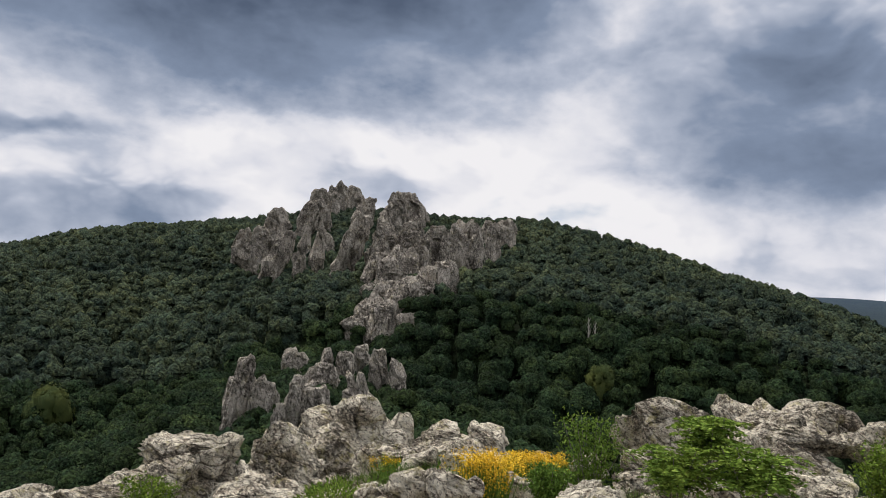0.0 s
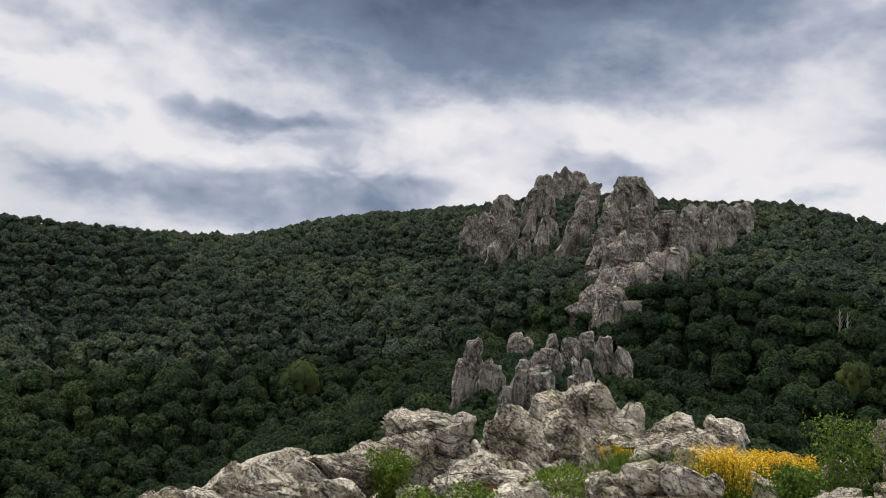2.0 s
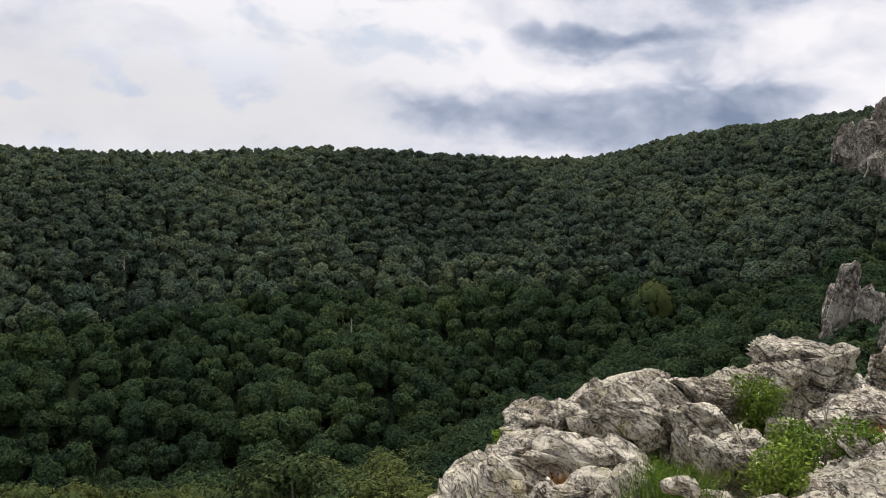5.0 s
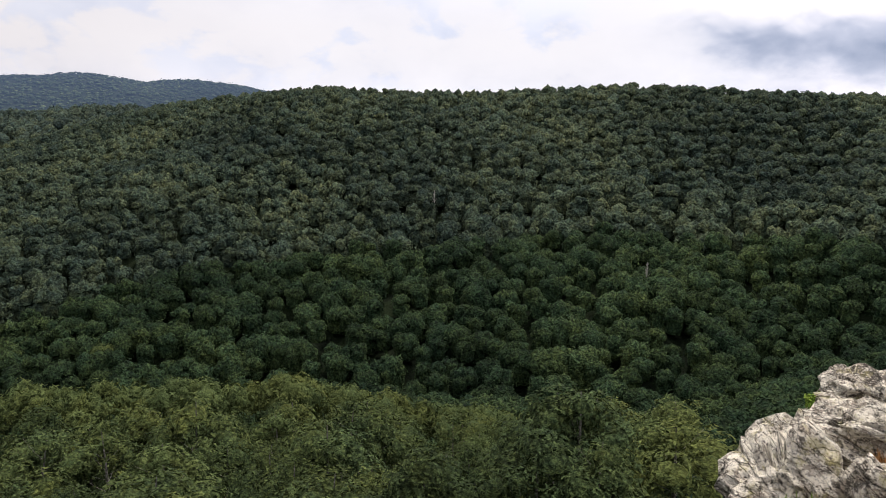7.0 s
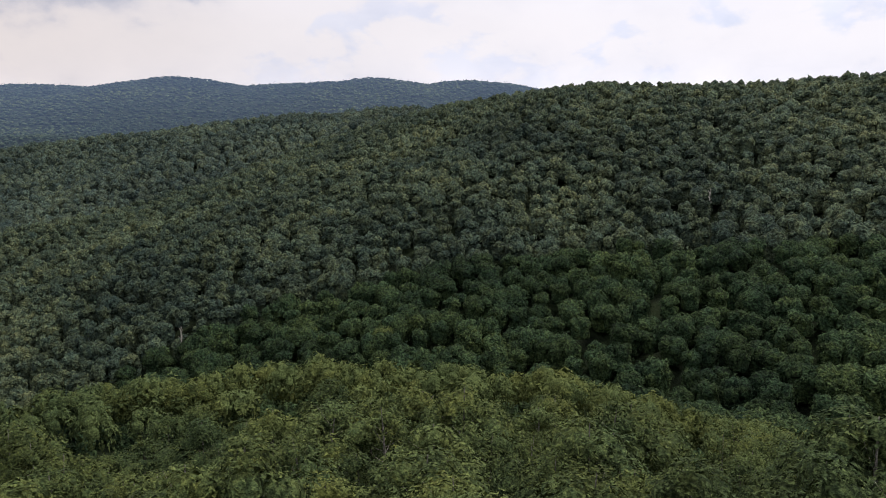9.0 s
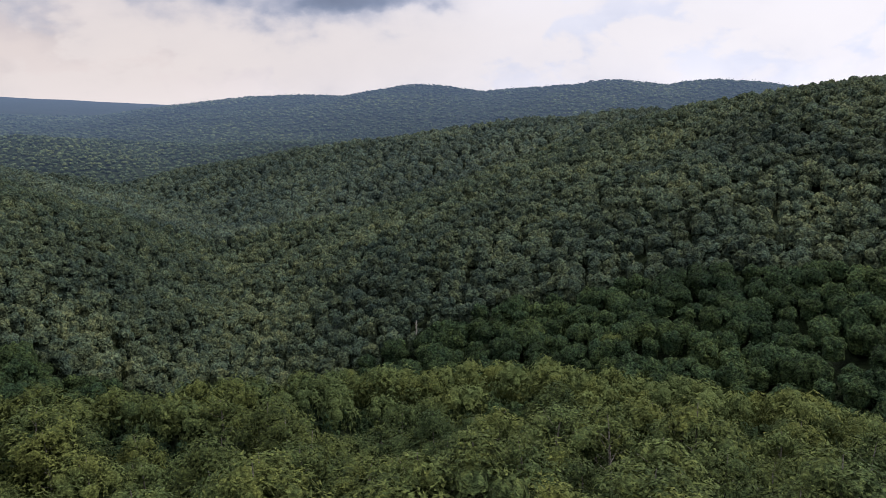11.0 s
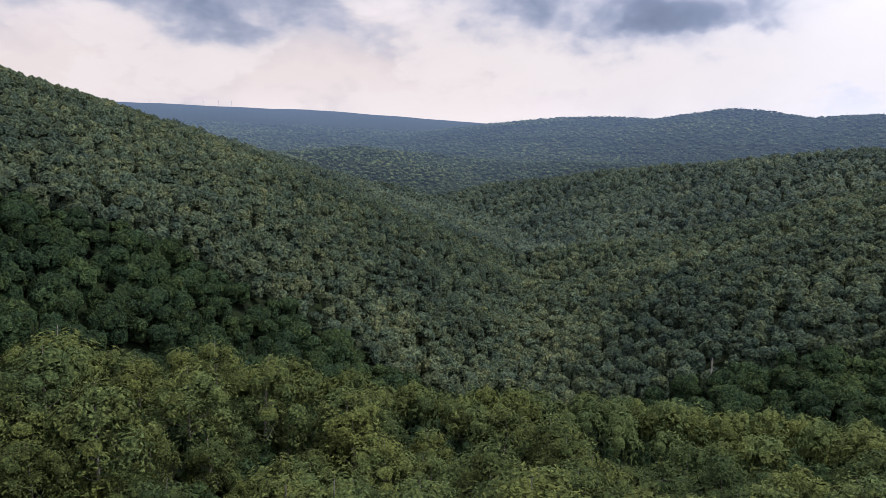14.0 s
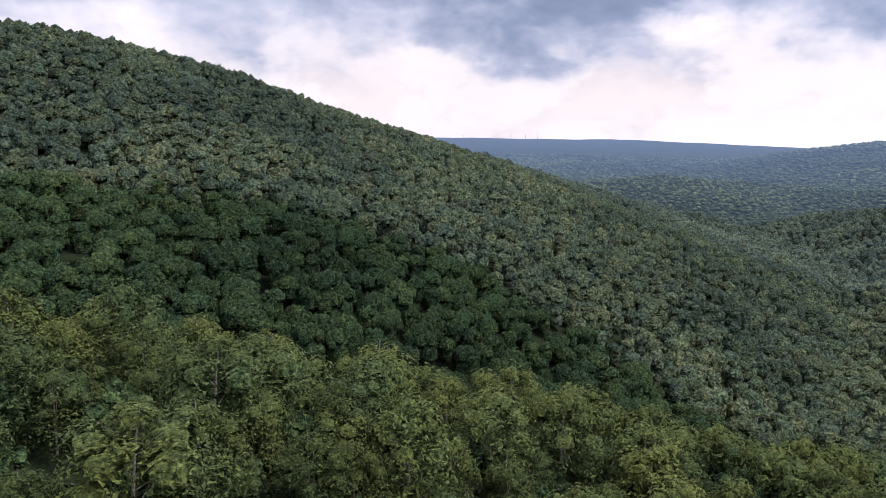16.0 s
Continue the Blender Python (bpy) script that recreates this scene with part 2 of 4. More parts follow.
def rock_material(name, scale, pale, mid, dark_stone, lichen_amount, relief, joint, turn):
    """Weathered stone: cracked into faces, streaks along the bedding, blotches and specks of pale crust over dark stone, yellow lichen."""
    m, t, s = material(name)
    place = node("ShaderNodeNewGeometry", t).outputs["Position"]
    drawn = node("ShaderNodeMapping", t)
    drawn.vector_type = "TEXTURE"
    drawn.inputs["Rotation"].default_value = (0.15, radians(turn), 0.25)
    drawn.inputs["Scale"].default_value = (2.0, 1.0, 0.75)
    wire(t, place, drawn.inputs["Vector"])
    face1, crack1, tone1 = broken(t, drawn.outputs[0], joint)
    face2, crack2, tone2 = broken(t, drawn.outputs[0], joint * 3.3)
    bedded = node("ShaderNodeMapping", t)
    bedded.inputs["Rotation"].default_value = (0.2, radians(turn), 0.3)
    bedded.vector_type = "TEXTURE"
    bedded.inputs["Scale"].default_value = (1.3, 1.0, 0.8)
    wire(t, place, bedded.inputs["Vector"])
    lay = bedded.outputs[0]
    broad = noise_node(t, place, 0.4 * scale, 6, 0.62, 0.6)
    blotch = noise_node(t, lay, 3.6 * scale, 9, 0.72, 0.15)
    speck = noise_node(t, place, 13.0 * scale, 5, 0.7, 0.3)
    streak = noise_node(t, lay, 1.6 * scale, 10, 0.75, 0.3)
    base = blend(t, ramp(t, streak, 0.44, 0.56), mid, tuple(0.5 * (a + b) for a, b in zip(pale, mid)))
    crust = calc(t, "ADD", blotch, calc(t, "MULTIPLY", calc(t, "SUBTRACT", broad, 0.5), 0.5))
    base = blend(t, ramp(t, crust, 0.458, 0.50), base, pale)
    stain = calc(t, "SUBTRACT", noise_node(t, lay, 5.2 * scale, 8, 0.75, 0.2), calc(t, "MULTIPLY", calc(t, "SUBTRACT", broad, 0.5), 0.45))
    base = blend(t, calc(t, "MULTIPLY", ramp(t, stain, 0.50, 0.57), 0.85), base, dark_stone)
    base = blend(t, calc(t, "MULTIPLY", ramp(t, speck, 0.56, 0.61), 0.85), base, dark_stone)
    base = blend(t, calc(t, "MULTIPLY", ramp(t, noise_node(t, place, 21.0 * scale, 3, 0.6), 0.58, 0.64), 0.7), base, pale)
    yellow = calc(t, "MULTIPLY", calc(t, "MULTIPLY", ramp(t, noise_node(t, place, 1.3 * scale, 7, 0.7), 0.53, 0.63), ramp(t, blotch, 0.42, 0.52)), lichen_amount)
    base = blend(t, yellow, base, (0.42, 0.37, 0.15))
    gaps = calc(t, "MAXIMUM", calc(t, "MULTIPLY", crack1, 0.30), calc(t, "MULTIPLY", crack2, 0.08))
    base = blend(t, gaps, base, tuple(0.6 * c for c in dark_stone))
    patchy = node("ShaderNodeVectorMath", t, operation="SCALE")
    wire(t, base, patchy.inputs[0])
    wire(t, calc(t, "ADD", 0.78, calc(t, "ADD", calc(t, "MULTIPLY", tone1, 0.22), calc(t, "MULTIPLY", tone2, 0.22))), patchy.inputs["Scale"])
    wire(t, patchy.outputs[0], s.inputs["Base Color"])
    s.inputs["Roughness"].default_value = 0.93
    s.inputs["Specular IOR Level"].default_value = 0.15
    bump = node("ShaderNodeBump", t)
    bump.inputs["Strength"].default_value = 1.0
    bump.inputs["Distance"].default_value = 1.0
    rough_face = calc(t, "MULTIPLY", calc(t, "ADD", calc(t, "ADD", blotch, calc(t, "MULTIPLY", streak, 1.2)), calc(t, "MULTIPLY", speck, 0.6)), relief)
    blocks = calc(t, "SUBTRACT", calc(t, "ADD", calc(t, "MULTIPLY", face1, 0.9), face2), calc(t, "MULTIPLY", calc(t, "ADD", calc(t, "MULTIPLY", crack1, 2.0), crack2), 0.05 / joint))
    wire(t, calc(t, "ADD", rough_face, blocks), bump.inputs["Height"])
    wire(t, bump.outputs[0], s.inputs["Normal"])
    return m


ROCK = rock_material("lichen_rock", 2.1, (0.80, 0.735, 0.60), (0.43, 0.365, 0.285), (0.06, 0.05, 0.04), 0.6, 0.055, 1.3, 28)
CRAG_ROCK = rock_material("crag_rock", 0.3, (0.54, 0.49, 0.42), (0.33, 0.295, 0.25), (0.075, 0.066, 0.056), 0.25, 0.40, 0.22, 78)


def ground_material():
    m, t, s = material("shaded_forest_floor")
    place = node("ShaderNodeTexCoord", t).outputs["Object"]
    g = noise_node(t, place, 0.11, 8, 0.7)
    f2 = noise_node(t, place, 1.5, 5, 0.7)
    # Near-black floor colours: the shade between the crowns is put into them.
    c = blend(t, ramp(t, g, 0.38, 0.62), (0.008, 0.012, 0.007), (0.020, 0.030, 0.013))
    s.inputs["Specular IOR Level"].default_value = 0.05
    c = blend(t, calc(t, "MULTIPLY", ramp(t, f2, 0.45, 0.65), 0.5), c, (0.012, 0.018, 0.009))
    wire(t, c, s.inputs["Base Color"])
    s.inputs["Roughness"].default_value = 0.95
    bump = node("ShaderNodeBump", t)
    bump.inputs["Strength"].default_value = 1.0
    bump.inputs["Distance"].default_value = 3.0
    wire(t, g, bump.inputs["Height"])
    wire(t, bump.outputs[0], s.inputs["Normal"])
    return m


GROUND = ground_material()


def add_haze_glow(m, t):
    """Haze put into the far backdrop's surfaces as blue emission, thicker with distance from the lookout."""
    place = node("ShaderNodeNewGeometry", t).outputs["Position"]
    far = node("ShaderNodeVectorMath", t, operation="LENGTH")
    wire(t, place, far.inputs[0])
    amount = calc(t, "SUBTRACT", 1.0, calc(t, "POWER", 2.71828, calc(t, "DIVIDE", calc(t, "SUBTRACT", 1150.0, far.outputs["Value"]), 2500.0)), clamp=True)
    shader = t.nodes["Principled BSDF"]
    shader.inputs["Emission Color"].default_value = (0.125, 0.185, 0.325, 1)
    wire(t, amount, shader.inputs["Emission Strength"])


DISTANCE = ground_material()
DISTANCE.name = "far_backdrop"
add_haze_glow(DISTANCE, DISTANCE.node_tree)
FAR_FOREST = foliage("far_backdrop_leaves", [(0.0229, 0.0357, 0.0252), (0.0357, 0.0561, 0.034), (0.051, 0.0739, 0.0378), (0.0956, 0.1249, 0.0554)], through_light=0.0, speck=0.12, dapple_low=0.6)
add_haze_glow(FAR_FOREST, FAR_FOREST.node_tree)

# ---- the land ----
def bearing_xy(b, r):
    a = np.radians(b)
    return -r * np.sin(a), r * np.cos(a)

# crests: bearing (degrees, to the left of north), distance, height of the canopy against the eye, slope of the flanks
WEST_RIDGE = [(14, 600, 36, .28), (20.6, 560, 34, .27), (29, 540, 15.5, .27), (35, 520, 13, .30), (47, 490, 14, .33), (59, 480, 8, .34),
              (68, 500, 8, .33), (75, 560, 2, .32), (84, 680, -12, .34), (92, 780, -18, .34), (100, 900, -33, .36), (105, 960, -46, .40), (111, 1050, -62, .42), (117, 1160, -84, .42), (120, 1230, -104, .4)]
MOUNTAIN = [(16, 600, 38, .25), (9, 620, 62, .24), (3.6, 600, 65, .24), (-3, 540, 56, .26), (-6.8, 510, 54, .30), (-11, 470, 30, .30), (-15, 440, 18, .28),
            (-19, 415, 4, .26), (-26, 390, -9, .24), (-32, 385, -11, .2), (-50, 400, -40, .2), (-80, 460, -50, .2), (-110, 600, -60, .2)]
MOUNTAIN_FACE = [(9, 372, 10, .40), (4, 342, 13, .38), (-3, 326, 15, .37), (-9, 320, 13, .36), (-14, 320, 9, .35), (-19, 325, 0, .30), (-25, 320, -16, .25)]
ROCK_SPUR = [(0, 20, -8, .5), (5, 110, -26, .35), (7, 180, -24, .35), (4, 260, -18, .3), (2, 340, -2, .25), (0, 430, 24, .25), (2, 560, 55, .25)]
VALLEY_SPUR = [(76, 500, -8, .34), (83, 490, -28, .35), (92, 510, -50, .35), (99.5, 540, -70, .38), (107, 590, -85, .40), (113, 640, -98, .42), (116.5, 680, -112, .42)]
SOUTH_HILL = [(250, 520, 30, .35), (215, 520, 70, .4), (190, 510, 83, .42), (172, 520, 84, .43), (165.7, 540, 73, .42), (158.6, 570, 55, .40), (151, 620, 29, .38), (144.4, 680, 9, .39),
              (138.7, 740, -14, .36), (134.6, 780, -30, .40), (130.6, 820, -48, .42), (126.7, 835, -62, .44), (123.5, 810, -78, .46), (121, 780, -97, .46)]
SHOULDER = [(30, 60, -45, .6), (48, 75, -38.5, .75), (62, 84, -36.5, .75), (75, 88, -33.2, .7), (92, 92, -33, .7), (113, 94, -34.2, .65), (129, 90, -32, .6), (136, 86, -27, .6), (143, 84, -24.5, .6),
            (151, 78, -20.5, .6), (159, 74, -17, .6), (166, 70, -13.5, .6), (175, 66, -10, .5), (200, 60, -6, .4), (240, 70, -10, .3), (290, 80, -20, .35), (330, 70, -20, .4)]
FAR_HILLS = [(60, 2300, 10, .14), (70, 2500, 24, .15), (74, 2600, 22, .15), (77.6, 2600, 12, .15), (80.6, 2600, 45, .16), (84.5, 2650, 18, .16), (87.6, 2600, 51, .17), (90.4, 2600, 40, .16), (94, 2650, 33, .15), (97, 2700, 20, .15),
             (99.2, 2700, 36, .16), (101.3, 2720, 54, .17), (104, 2750, 28, .16), (106.6, 2800, 8, .15), (108.2, 2800, 27, .14), (111, 2850, 30, .13), (113.8, 2900, 24, .12), (117, 3000, -12, .10), (121, 3200, -46, .08)]
MIDDLE_HILLS = [(140, 1600, -60, .2), (133, 1680, -55, .22), (127.7, 1750, -47, .24), (121.7, 1850, -68, .24), (116.8, 1750, -80, .24), (111.4, 1700, -74, .25), (104, 1650, -82, .25), (98, 1700, -60, .22), (88, 1800, -40, .2)]
PLATEAU = [(105, 4400, -30, .08), (117, 4400, -22, .08), (124.9, 4400, 8, .08), (129, 4400, 48, .08), (133.5, 4400, 82, .08), (144, 4400, 111, .08), (160, 4400, 120, .08), (185, 4300, 100, .08)]
KNOLL = [(0, 1, -6.5, .36), (180, 1, -6.5, .36)]
NORTH_FAR = [(-20, 2600, 66, .1), (-26, 2600, 78, .1), (-28, 2600, 78, .1), (-33, 2600, 20, .1), (-60, 2700, 0, .1), (-110, 3000, 0, .1)]

def crest(points, x, y, rounding, reach, tail):
    best = np.full(x.shape, -1e9)
    p = [(*bearing_xy(b, r), z, s) for b, r, z, s in points]
    for (ax, ay, az, asl), (bx, by, bz, bsl) in zip(p, p[1:]):
        dx, dy = bx - ax, by - ay
        k = np.clip(((x - ax) * dx + (y - ay) * dy) / (dx * dx + dy * dy), 0, 1)
        d = np.hypot(x - ax - k * dx, y - ay - k * dy)
        h = az + k * (bz - az) - (asl + k * (bsl - asl)) * (np.sqrt(d * d + rounding ** 2) - rounding) - tail * np.clip(d - reach, 0, None)
        best = np.maximum(best, h)
    return best

def smooth_max(a, b, k):
    m = np.maximum(a, b)
    return m + k * np.log1p(np.exp(-np.abs(a - b) / k))

def canopy(x, y):
    """The height of the land with its trees, against the eye."""
    r = np.hypot(x, y)
    h = -128 + 0.006 * np.clip(r - 900, 0, None) + 0 * x
    for points, rounding, k, reach, tail in ((WEST_RIDGE, 40, 5, 300, .2), (MOUNTAIN, 30, 4, 190, .3), (MOUNTAIN_FACE, 12, 3, 60, .3), (ROCK_SPUR, 18, 3, 60, .2), (VALLEY_SPUR, 30, 5, 200, .2),
                                             (SOUTH_HILL, 40, 3, 300, .3), (SHOULDER, 14, 1.5, 25, .5), (KNOLL, 2, 1.5, 500, 0), (MIDDLE_HILLS, 60, 4, 500, .05), (FAR_HILLS, 60, 4, 800, 0), (PLATEAU, 200, 4, 900, 0), (NORTH_FAR, 100, 5, 900, 0)):
        h = smooth_max(h, crest(points, x, y, rounding, reach, tail), k)
    return h

LATTICE = np.random.RandomState(7).rand(32, 32, 32)


def value_noise(p):
    """Smooth noise between 0 and 1 at an array of places."""
    i = np.floor(p).astype(int)
    f = p - i
    f = f * f * (3 - 2 * f)
    total = 0
    for cx in (0, 1):
        for cy in (0, 1):
            for cz in (0, 1):
                w = (f[:, 0] if cx else 1 - f[:, 0]) * (f[:, 1] if cy else 1 - f[:, 1]) * (f[:, 2] if cz else 1 - f[:, 2])
                total = total + w * LATTICE[(i[:, 0] + cx) % 32, (i[:, 1] + cy) % 32, (i[:, 2] + cz) % 32]
    return total


def layered(p, octaves=4, gain=0.5):
    total, amp, norm = 0, 1.0, 0
    for k in range(octaves):
        total = total + amp * value_noise(p * 2 ** k + 11.3 * k)
        norm += amp
        amp *= gain
    return total / norm


def tree_height(r):
    return 7.0 + 3.5 * np.clip((r - 110) / 60, 0, 1)


def land(x, y):
    """The height of the bare ground."""
    r = np.hypot(x, y)
    p = np.stack([x / 70, y / 70, 0 * x], -1).reshape(-1, 3)
    roll = (layered(p, 3).reshape(x.shape) - 0.5) * 10 * np.clip((r - 100) / 200, 0, 1)
    wild = canopy(x, y) - tree_height(r) + roll
    bearing = np.degrees(np.arctan2(-x, y))
    side = np.where(np.abs(bearing - 40.8) < 90, r * np.sin(np.radians(bearing - 40.8)), r * (bearing > 40.8))
    drop = 0.11 + 0.20 * np.clip((bearing - 2) / 40, 0, 1)
    shelf = -1.65 - drop * r - 1.3 * np.clip(r - 22, 0, None) - 4.0 * np.clip(side + 0.2, 0, None) * (r > 2)
    return EYE + smooth_max(wild, shelf, 0.4)


def mesh_object(name, verts, faces, mat, parent=None, smooth=False):
    me = bpy.data.meshes.new(name)
    me.from_pydata(np.asarray(verts).tolist() if isinstance(verts, np.ndarray) else verts, [], np.asarray(faces).tolist() if isinstance(faces, np.ndarray) else faces)
    if smooth:
        me.polygons.foreach_set("use_smooth", np.ones(len(me.polygons), bool))
    me.materials.append(mat)
    ob = new(name, me)
    if parent:
        ob.parent = parent
    return ob


def build_ground():
    steps = np.concatenate([[0.0], np.geomspace(0.8, 120, 60), np.geomspace(124, 1400, 90), np.geomspace(1420, 4700, 70)])
    turns = np.radians(np.arange(0, 360, 1.25))
    rr, aa = np.meshgrid(steps[1:], turns, indexing="ij")
    x, y = -rr * np.sin(aa), rr * np.cos(aa)
    z = land(x, y)
    z = z - 0.7 * ((rr > 1.2) & (rr < 23)) * (np.cos(aa + radians(20)) > 0.40)
    far = np.clip((rr - 1100) / 300, 0, 1)
    p = np.stack([x / 16, y / 16, 0 * x], -1).reshape(-1, 3)
    z = z + far * ((layered(p, 3).reshape(x.shape) - 0.5) * 6 + 3)
    n, m = x.shape
    verts = np.concatenate([[[0, 0, float(land(np.array([0.01]), np.array([0.0]))[0])]], np.stack([x, y, z], -1).reshape(-1, 3)])
    i, j = np.meshgrid(np.arange(n - 1), np.arange(m), indexing="ij")
    k = (j + 1) % m
    quads = np.stack([1 + i * m + j, 1 + (i + 1) * m + j, 1 + (i + 1) * m + k, 1 + i * m + k], -1).reshape(-1, 4)
    fan = [(0, 1 + (q + 1) % m, 1 + q)[::-1] for q in range(m)]
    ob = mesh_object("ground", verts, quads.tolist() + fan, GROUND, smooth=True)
    # beyond 1250 m the ground takes the material with the haze glow
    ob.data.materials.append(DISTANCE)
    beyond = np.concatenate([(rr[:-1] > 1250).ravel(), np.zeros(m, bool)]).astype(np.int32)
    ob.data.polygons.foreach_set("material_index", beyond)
    return tagged(ob, "wooded hills round a deep green valley", "ground", kind="structure")


build_ground()

# ---- rock ----
def unit(v):
    return v / np.linalg.norm(v, axis=-1, keepdims=True)


def ball_of(level):
    bm = bmesh.new()
    bmesh.ops.create_icosphere(bm, subdivisions=level, radius=1.0)
    v = np.array([p.co for p in bm.verts])
    f = np.array([[p.index for p in q.verts] for q in bm.faces])
    bm.free()
    return v, f


BALLS = {k: ball_of(k) for k in (4, 5, 6)}


def turned(p, bearing, lean):
    """Turn an array of places by lean in the plane that faces the lookout, then to a bearing."""
    a, b = radians(lean), radians(bearing)
    x, y, z = p[:, 0] * math.cos(a) + p[:, 2] * math.sin(a), p[:, 1], -p[:, 0] * math.sin(a) + p[:, 2] * math.cos(a)
    return np.stack([x * math.cos(b) - y * math.sin(b), x * math.sin(b) + y * math.cos(b), z], 1)


def facets(m, rng, count, step, tilt, along, drawn, groove):
    """Heights that break a surface into flat pieces, each set off and tilted its own way, with a crack round it."""
    seeds = m[rng.randint(0, len(m), count)]
    flat = lambda q: q - np.outer(q @ along, along) * drawn
    gap = np.linalg.norm(flat(m)[:, None] - flat(seeds)[None], axis=2)
    first = gap.argmin(1)
    near = np.partition(gap, 1, axis=1)
    slope = unit(rng.randn(count, 3)) * (0.4 + rng.rand(count, 1))
    off = step * (rng.rand(count) - 0.5)[first] + tilt * np.einsum("ij,ij->i", m - seeds[first], slope[first])
    wide = near[:, 1].mean() * 0.12 + 1e-6
    return np.clip(off, -2.2 * step, 2.2 * step) - groove * np.exp(-((near[:, 1] - near[:, 0]) / wide) ** 2)


def stone(level, half, seed, cuts=12, big=14, small=80, step=0.22, grain=1.6, dip=35, drawn=0.5, boxy=0.5):
    """A weathered block: a box with its corners broken off, split into smaller tilted pieces along its bedding, and pitted."""
    rng = np.random.RandomState(seed)
    v, f = BALLS[level]
    p = np.sign(v) * np.abs(v) ** boxy
    for k in range(cuts):
        n = unit(rng.randn(3))
        p = p - np.clip(p @ n - (0.62 + 0.36 * rng.rand()), 0, None)[:, None] * n
    p = p / np.abs(p).max(0)
    m = p * half
    shift = rng.rand(3) * 50
    size = float(np.prod(half) ** (1 / 3))
    warp = np.stack([layered(m / size * 1.3 + shift + k, 3) for k in (3, 7, 13)], 1) - 0.5
    a = radians(dip + 24 * (rng.rand() - 0.5))
    along = np.array([math.cos(a), 0.15, -math.sin(a)])
    q = m + warp * size * 0.45
    move = facets(q, rng, big, step * size, 0.30, along, drawn, 0.10 * size)
    move += facets(q + warp * size * 0.2, rng, small, step * 0.36 * size, 0.32, along, drawn * 0.7, 0.035 * size)
    move += 0.07 * size * (np.abs(2 * layered(m * grain + shift, 4, 0.6) - 1) - 0.3)
    return m + unit(v / half) * move[:, None], f


SHELF_GROUP = "boulders of the lookout outcrop"


def boulder(x, y, z, w, d, h, bearing, lean, seed, level):
    """One rock of the outcrop, about w by d by h metres round its middle."""
    v, f = stone(level + 1 + (w > 2.3), np.array([w, d * 0.95, h]) * (0.525 if w > 1.3 else 0.50), seed, grain=3.0, big=8 + int(4 * w), small=40 + int(36 * w))
    v = turned(v, bearing, lean)
    base = v[:, 2].min()
    ob = mesh_object("boulder", v - (0, 0, base), f, ROCK, smooth=True)
    ob.location = (x, y, z + base)
    flat = w > 1.5 * h
    tall = h > 1.1 * w
    shape = "flat slab of" if flat else "upright block of" if tall else "rounded boulder of"
    size = "large" if max(w, h) > 2 else "small" if max(w, h) < 1.1 else "middling"
    return tagged(ob, f"{size} {shape} grey lichen-spotted rock on the outcrop", "boulder", SHELF_GROUP)


def soften(me, normals):
    """Shade the leaves of a crown as one rounded mass."""
    me.polygons.foreach_set("use_smooth", np.ones(len(me.polygons), bool))
    me.normals_split_custom_set_from_vertices(normals.astype(np.float32))


BARE = []   # places where rock breaks through the woods: x, y, radius


def crag(seed, *blocks):
    """A crag on the mountain: blocks of rock wedged together, each with its place, the height of its top, width and lean."""
    rng = np.random.RandomState(seed)
    heights = land(np.array([q[0] for q in blocks]), np.array([q[1] for q in blocks])) - 2.0
    ob = new("crag")
    ob.empty_display_size = 2.0
    foot = float(heights.min())
    ob.location = (blocks[0][0], blocks[0][1], foot)
    for (x, y, top, w, lean), low in zip(blocks, heights):
        tall = top - low
        half = np.array([w * 0.60, max(w * 0.55, 2.0), tall * 0.52])
        v, f = stone(5 if w > 6.2 else 4, half, int(rng.randint(9999)), cuts=5, big=14 + int(w), small=60 + int(6 * w), step=0.19, grain=4.0 / w, dip=66, drawn=0.45, boxy=0.42)
        up = np.clip(v[:, 2:] / half[2], -1, 1)
        v[:, :2] *= 1.0 - 0.10 * up - 0.22 * np.clip(up - 0.55, 0, 1)
        v[:, 2] += half[2] * 0.96
        v[:, 0] += math.tan(radians(lean * 0.8)) * (v[:, 2] - tall * 0.9) * (v[:, 2] > 0)
        v = turned(v, math.degrees(math.atan2(-x, y)), 0)
        mesh_object("rock_block", v + (x - blocks[0][0], y - blocks[0][1], float(low) - foot), f, CRAG_ROCK, ob)
        BARE.append((x * (1 + 0.15 * w / math.hypot(x, y)), y * (1 + 0.15 * w / math.hypot(x, y)), w * 0.52))
    wide, high = sum(q[3] for q in blocks), max(q[2] for q in blocks) - foot
    kind = "small blocky crag" if wide < 8 else "broad blocky crag" if wide > 24 else "upright blocky crag"
    return tagged(ob, f"{kind} of weathered brown-grey rock above the trees", "crag", "crags of the mountain")


crag(50, (-104.2, 398.6, 30.4, 6.6, 0), (-98.2, 394.9, 31.9, 6.5, 0), (-92.6, 393.4, 31.8, 7.1, 3))
crag(51, (-85.4, 399.5, 41.9, 11.9, 4), (-76.3, 376.0, 28.2, 8.9, 20))
crag(52, (-76.6, 438.9, 51.1, 8.5, 20), (-75.0, 461.0, 62.0, 10.2, 12), (-71.8, 474.7, 61.0, 7.0, 5), (-69.5, 400.4, 36.5, 4.7, 8))
crag(53, (-81.6, 560.3, 78.1, 7.5, -5), (-79.8, 598.4, 85.5, 12.4, 0), (-70.6, 600.3, 82.4, 15.0, -8))
crag(54, (-58.8, 371.0, 32.4, 5.5, 5), (-62.2, 409.6, 36.3, 7.5, 0))
crag(55, (-38.0, 361.7, 37.3, 9.0, 22), (-42.1, 353.0, 30.9, 5.2, 18))
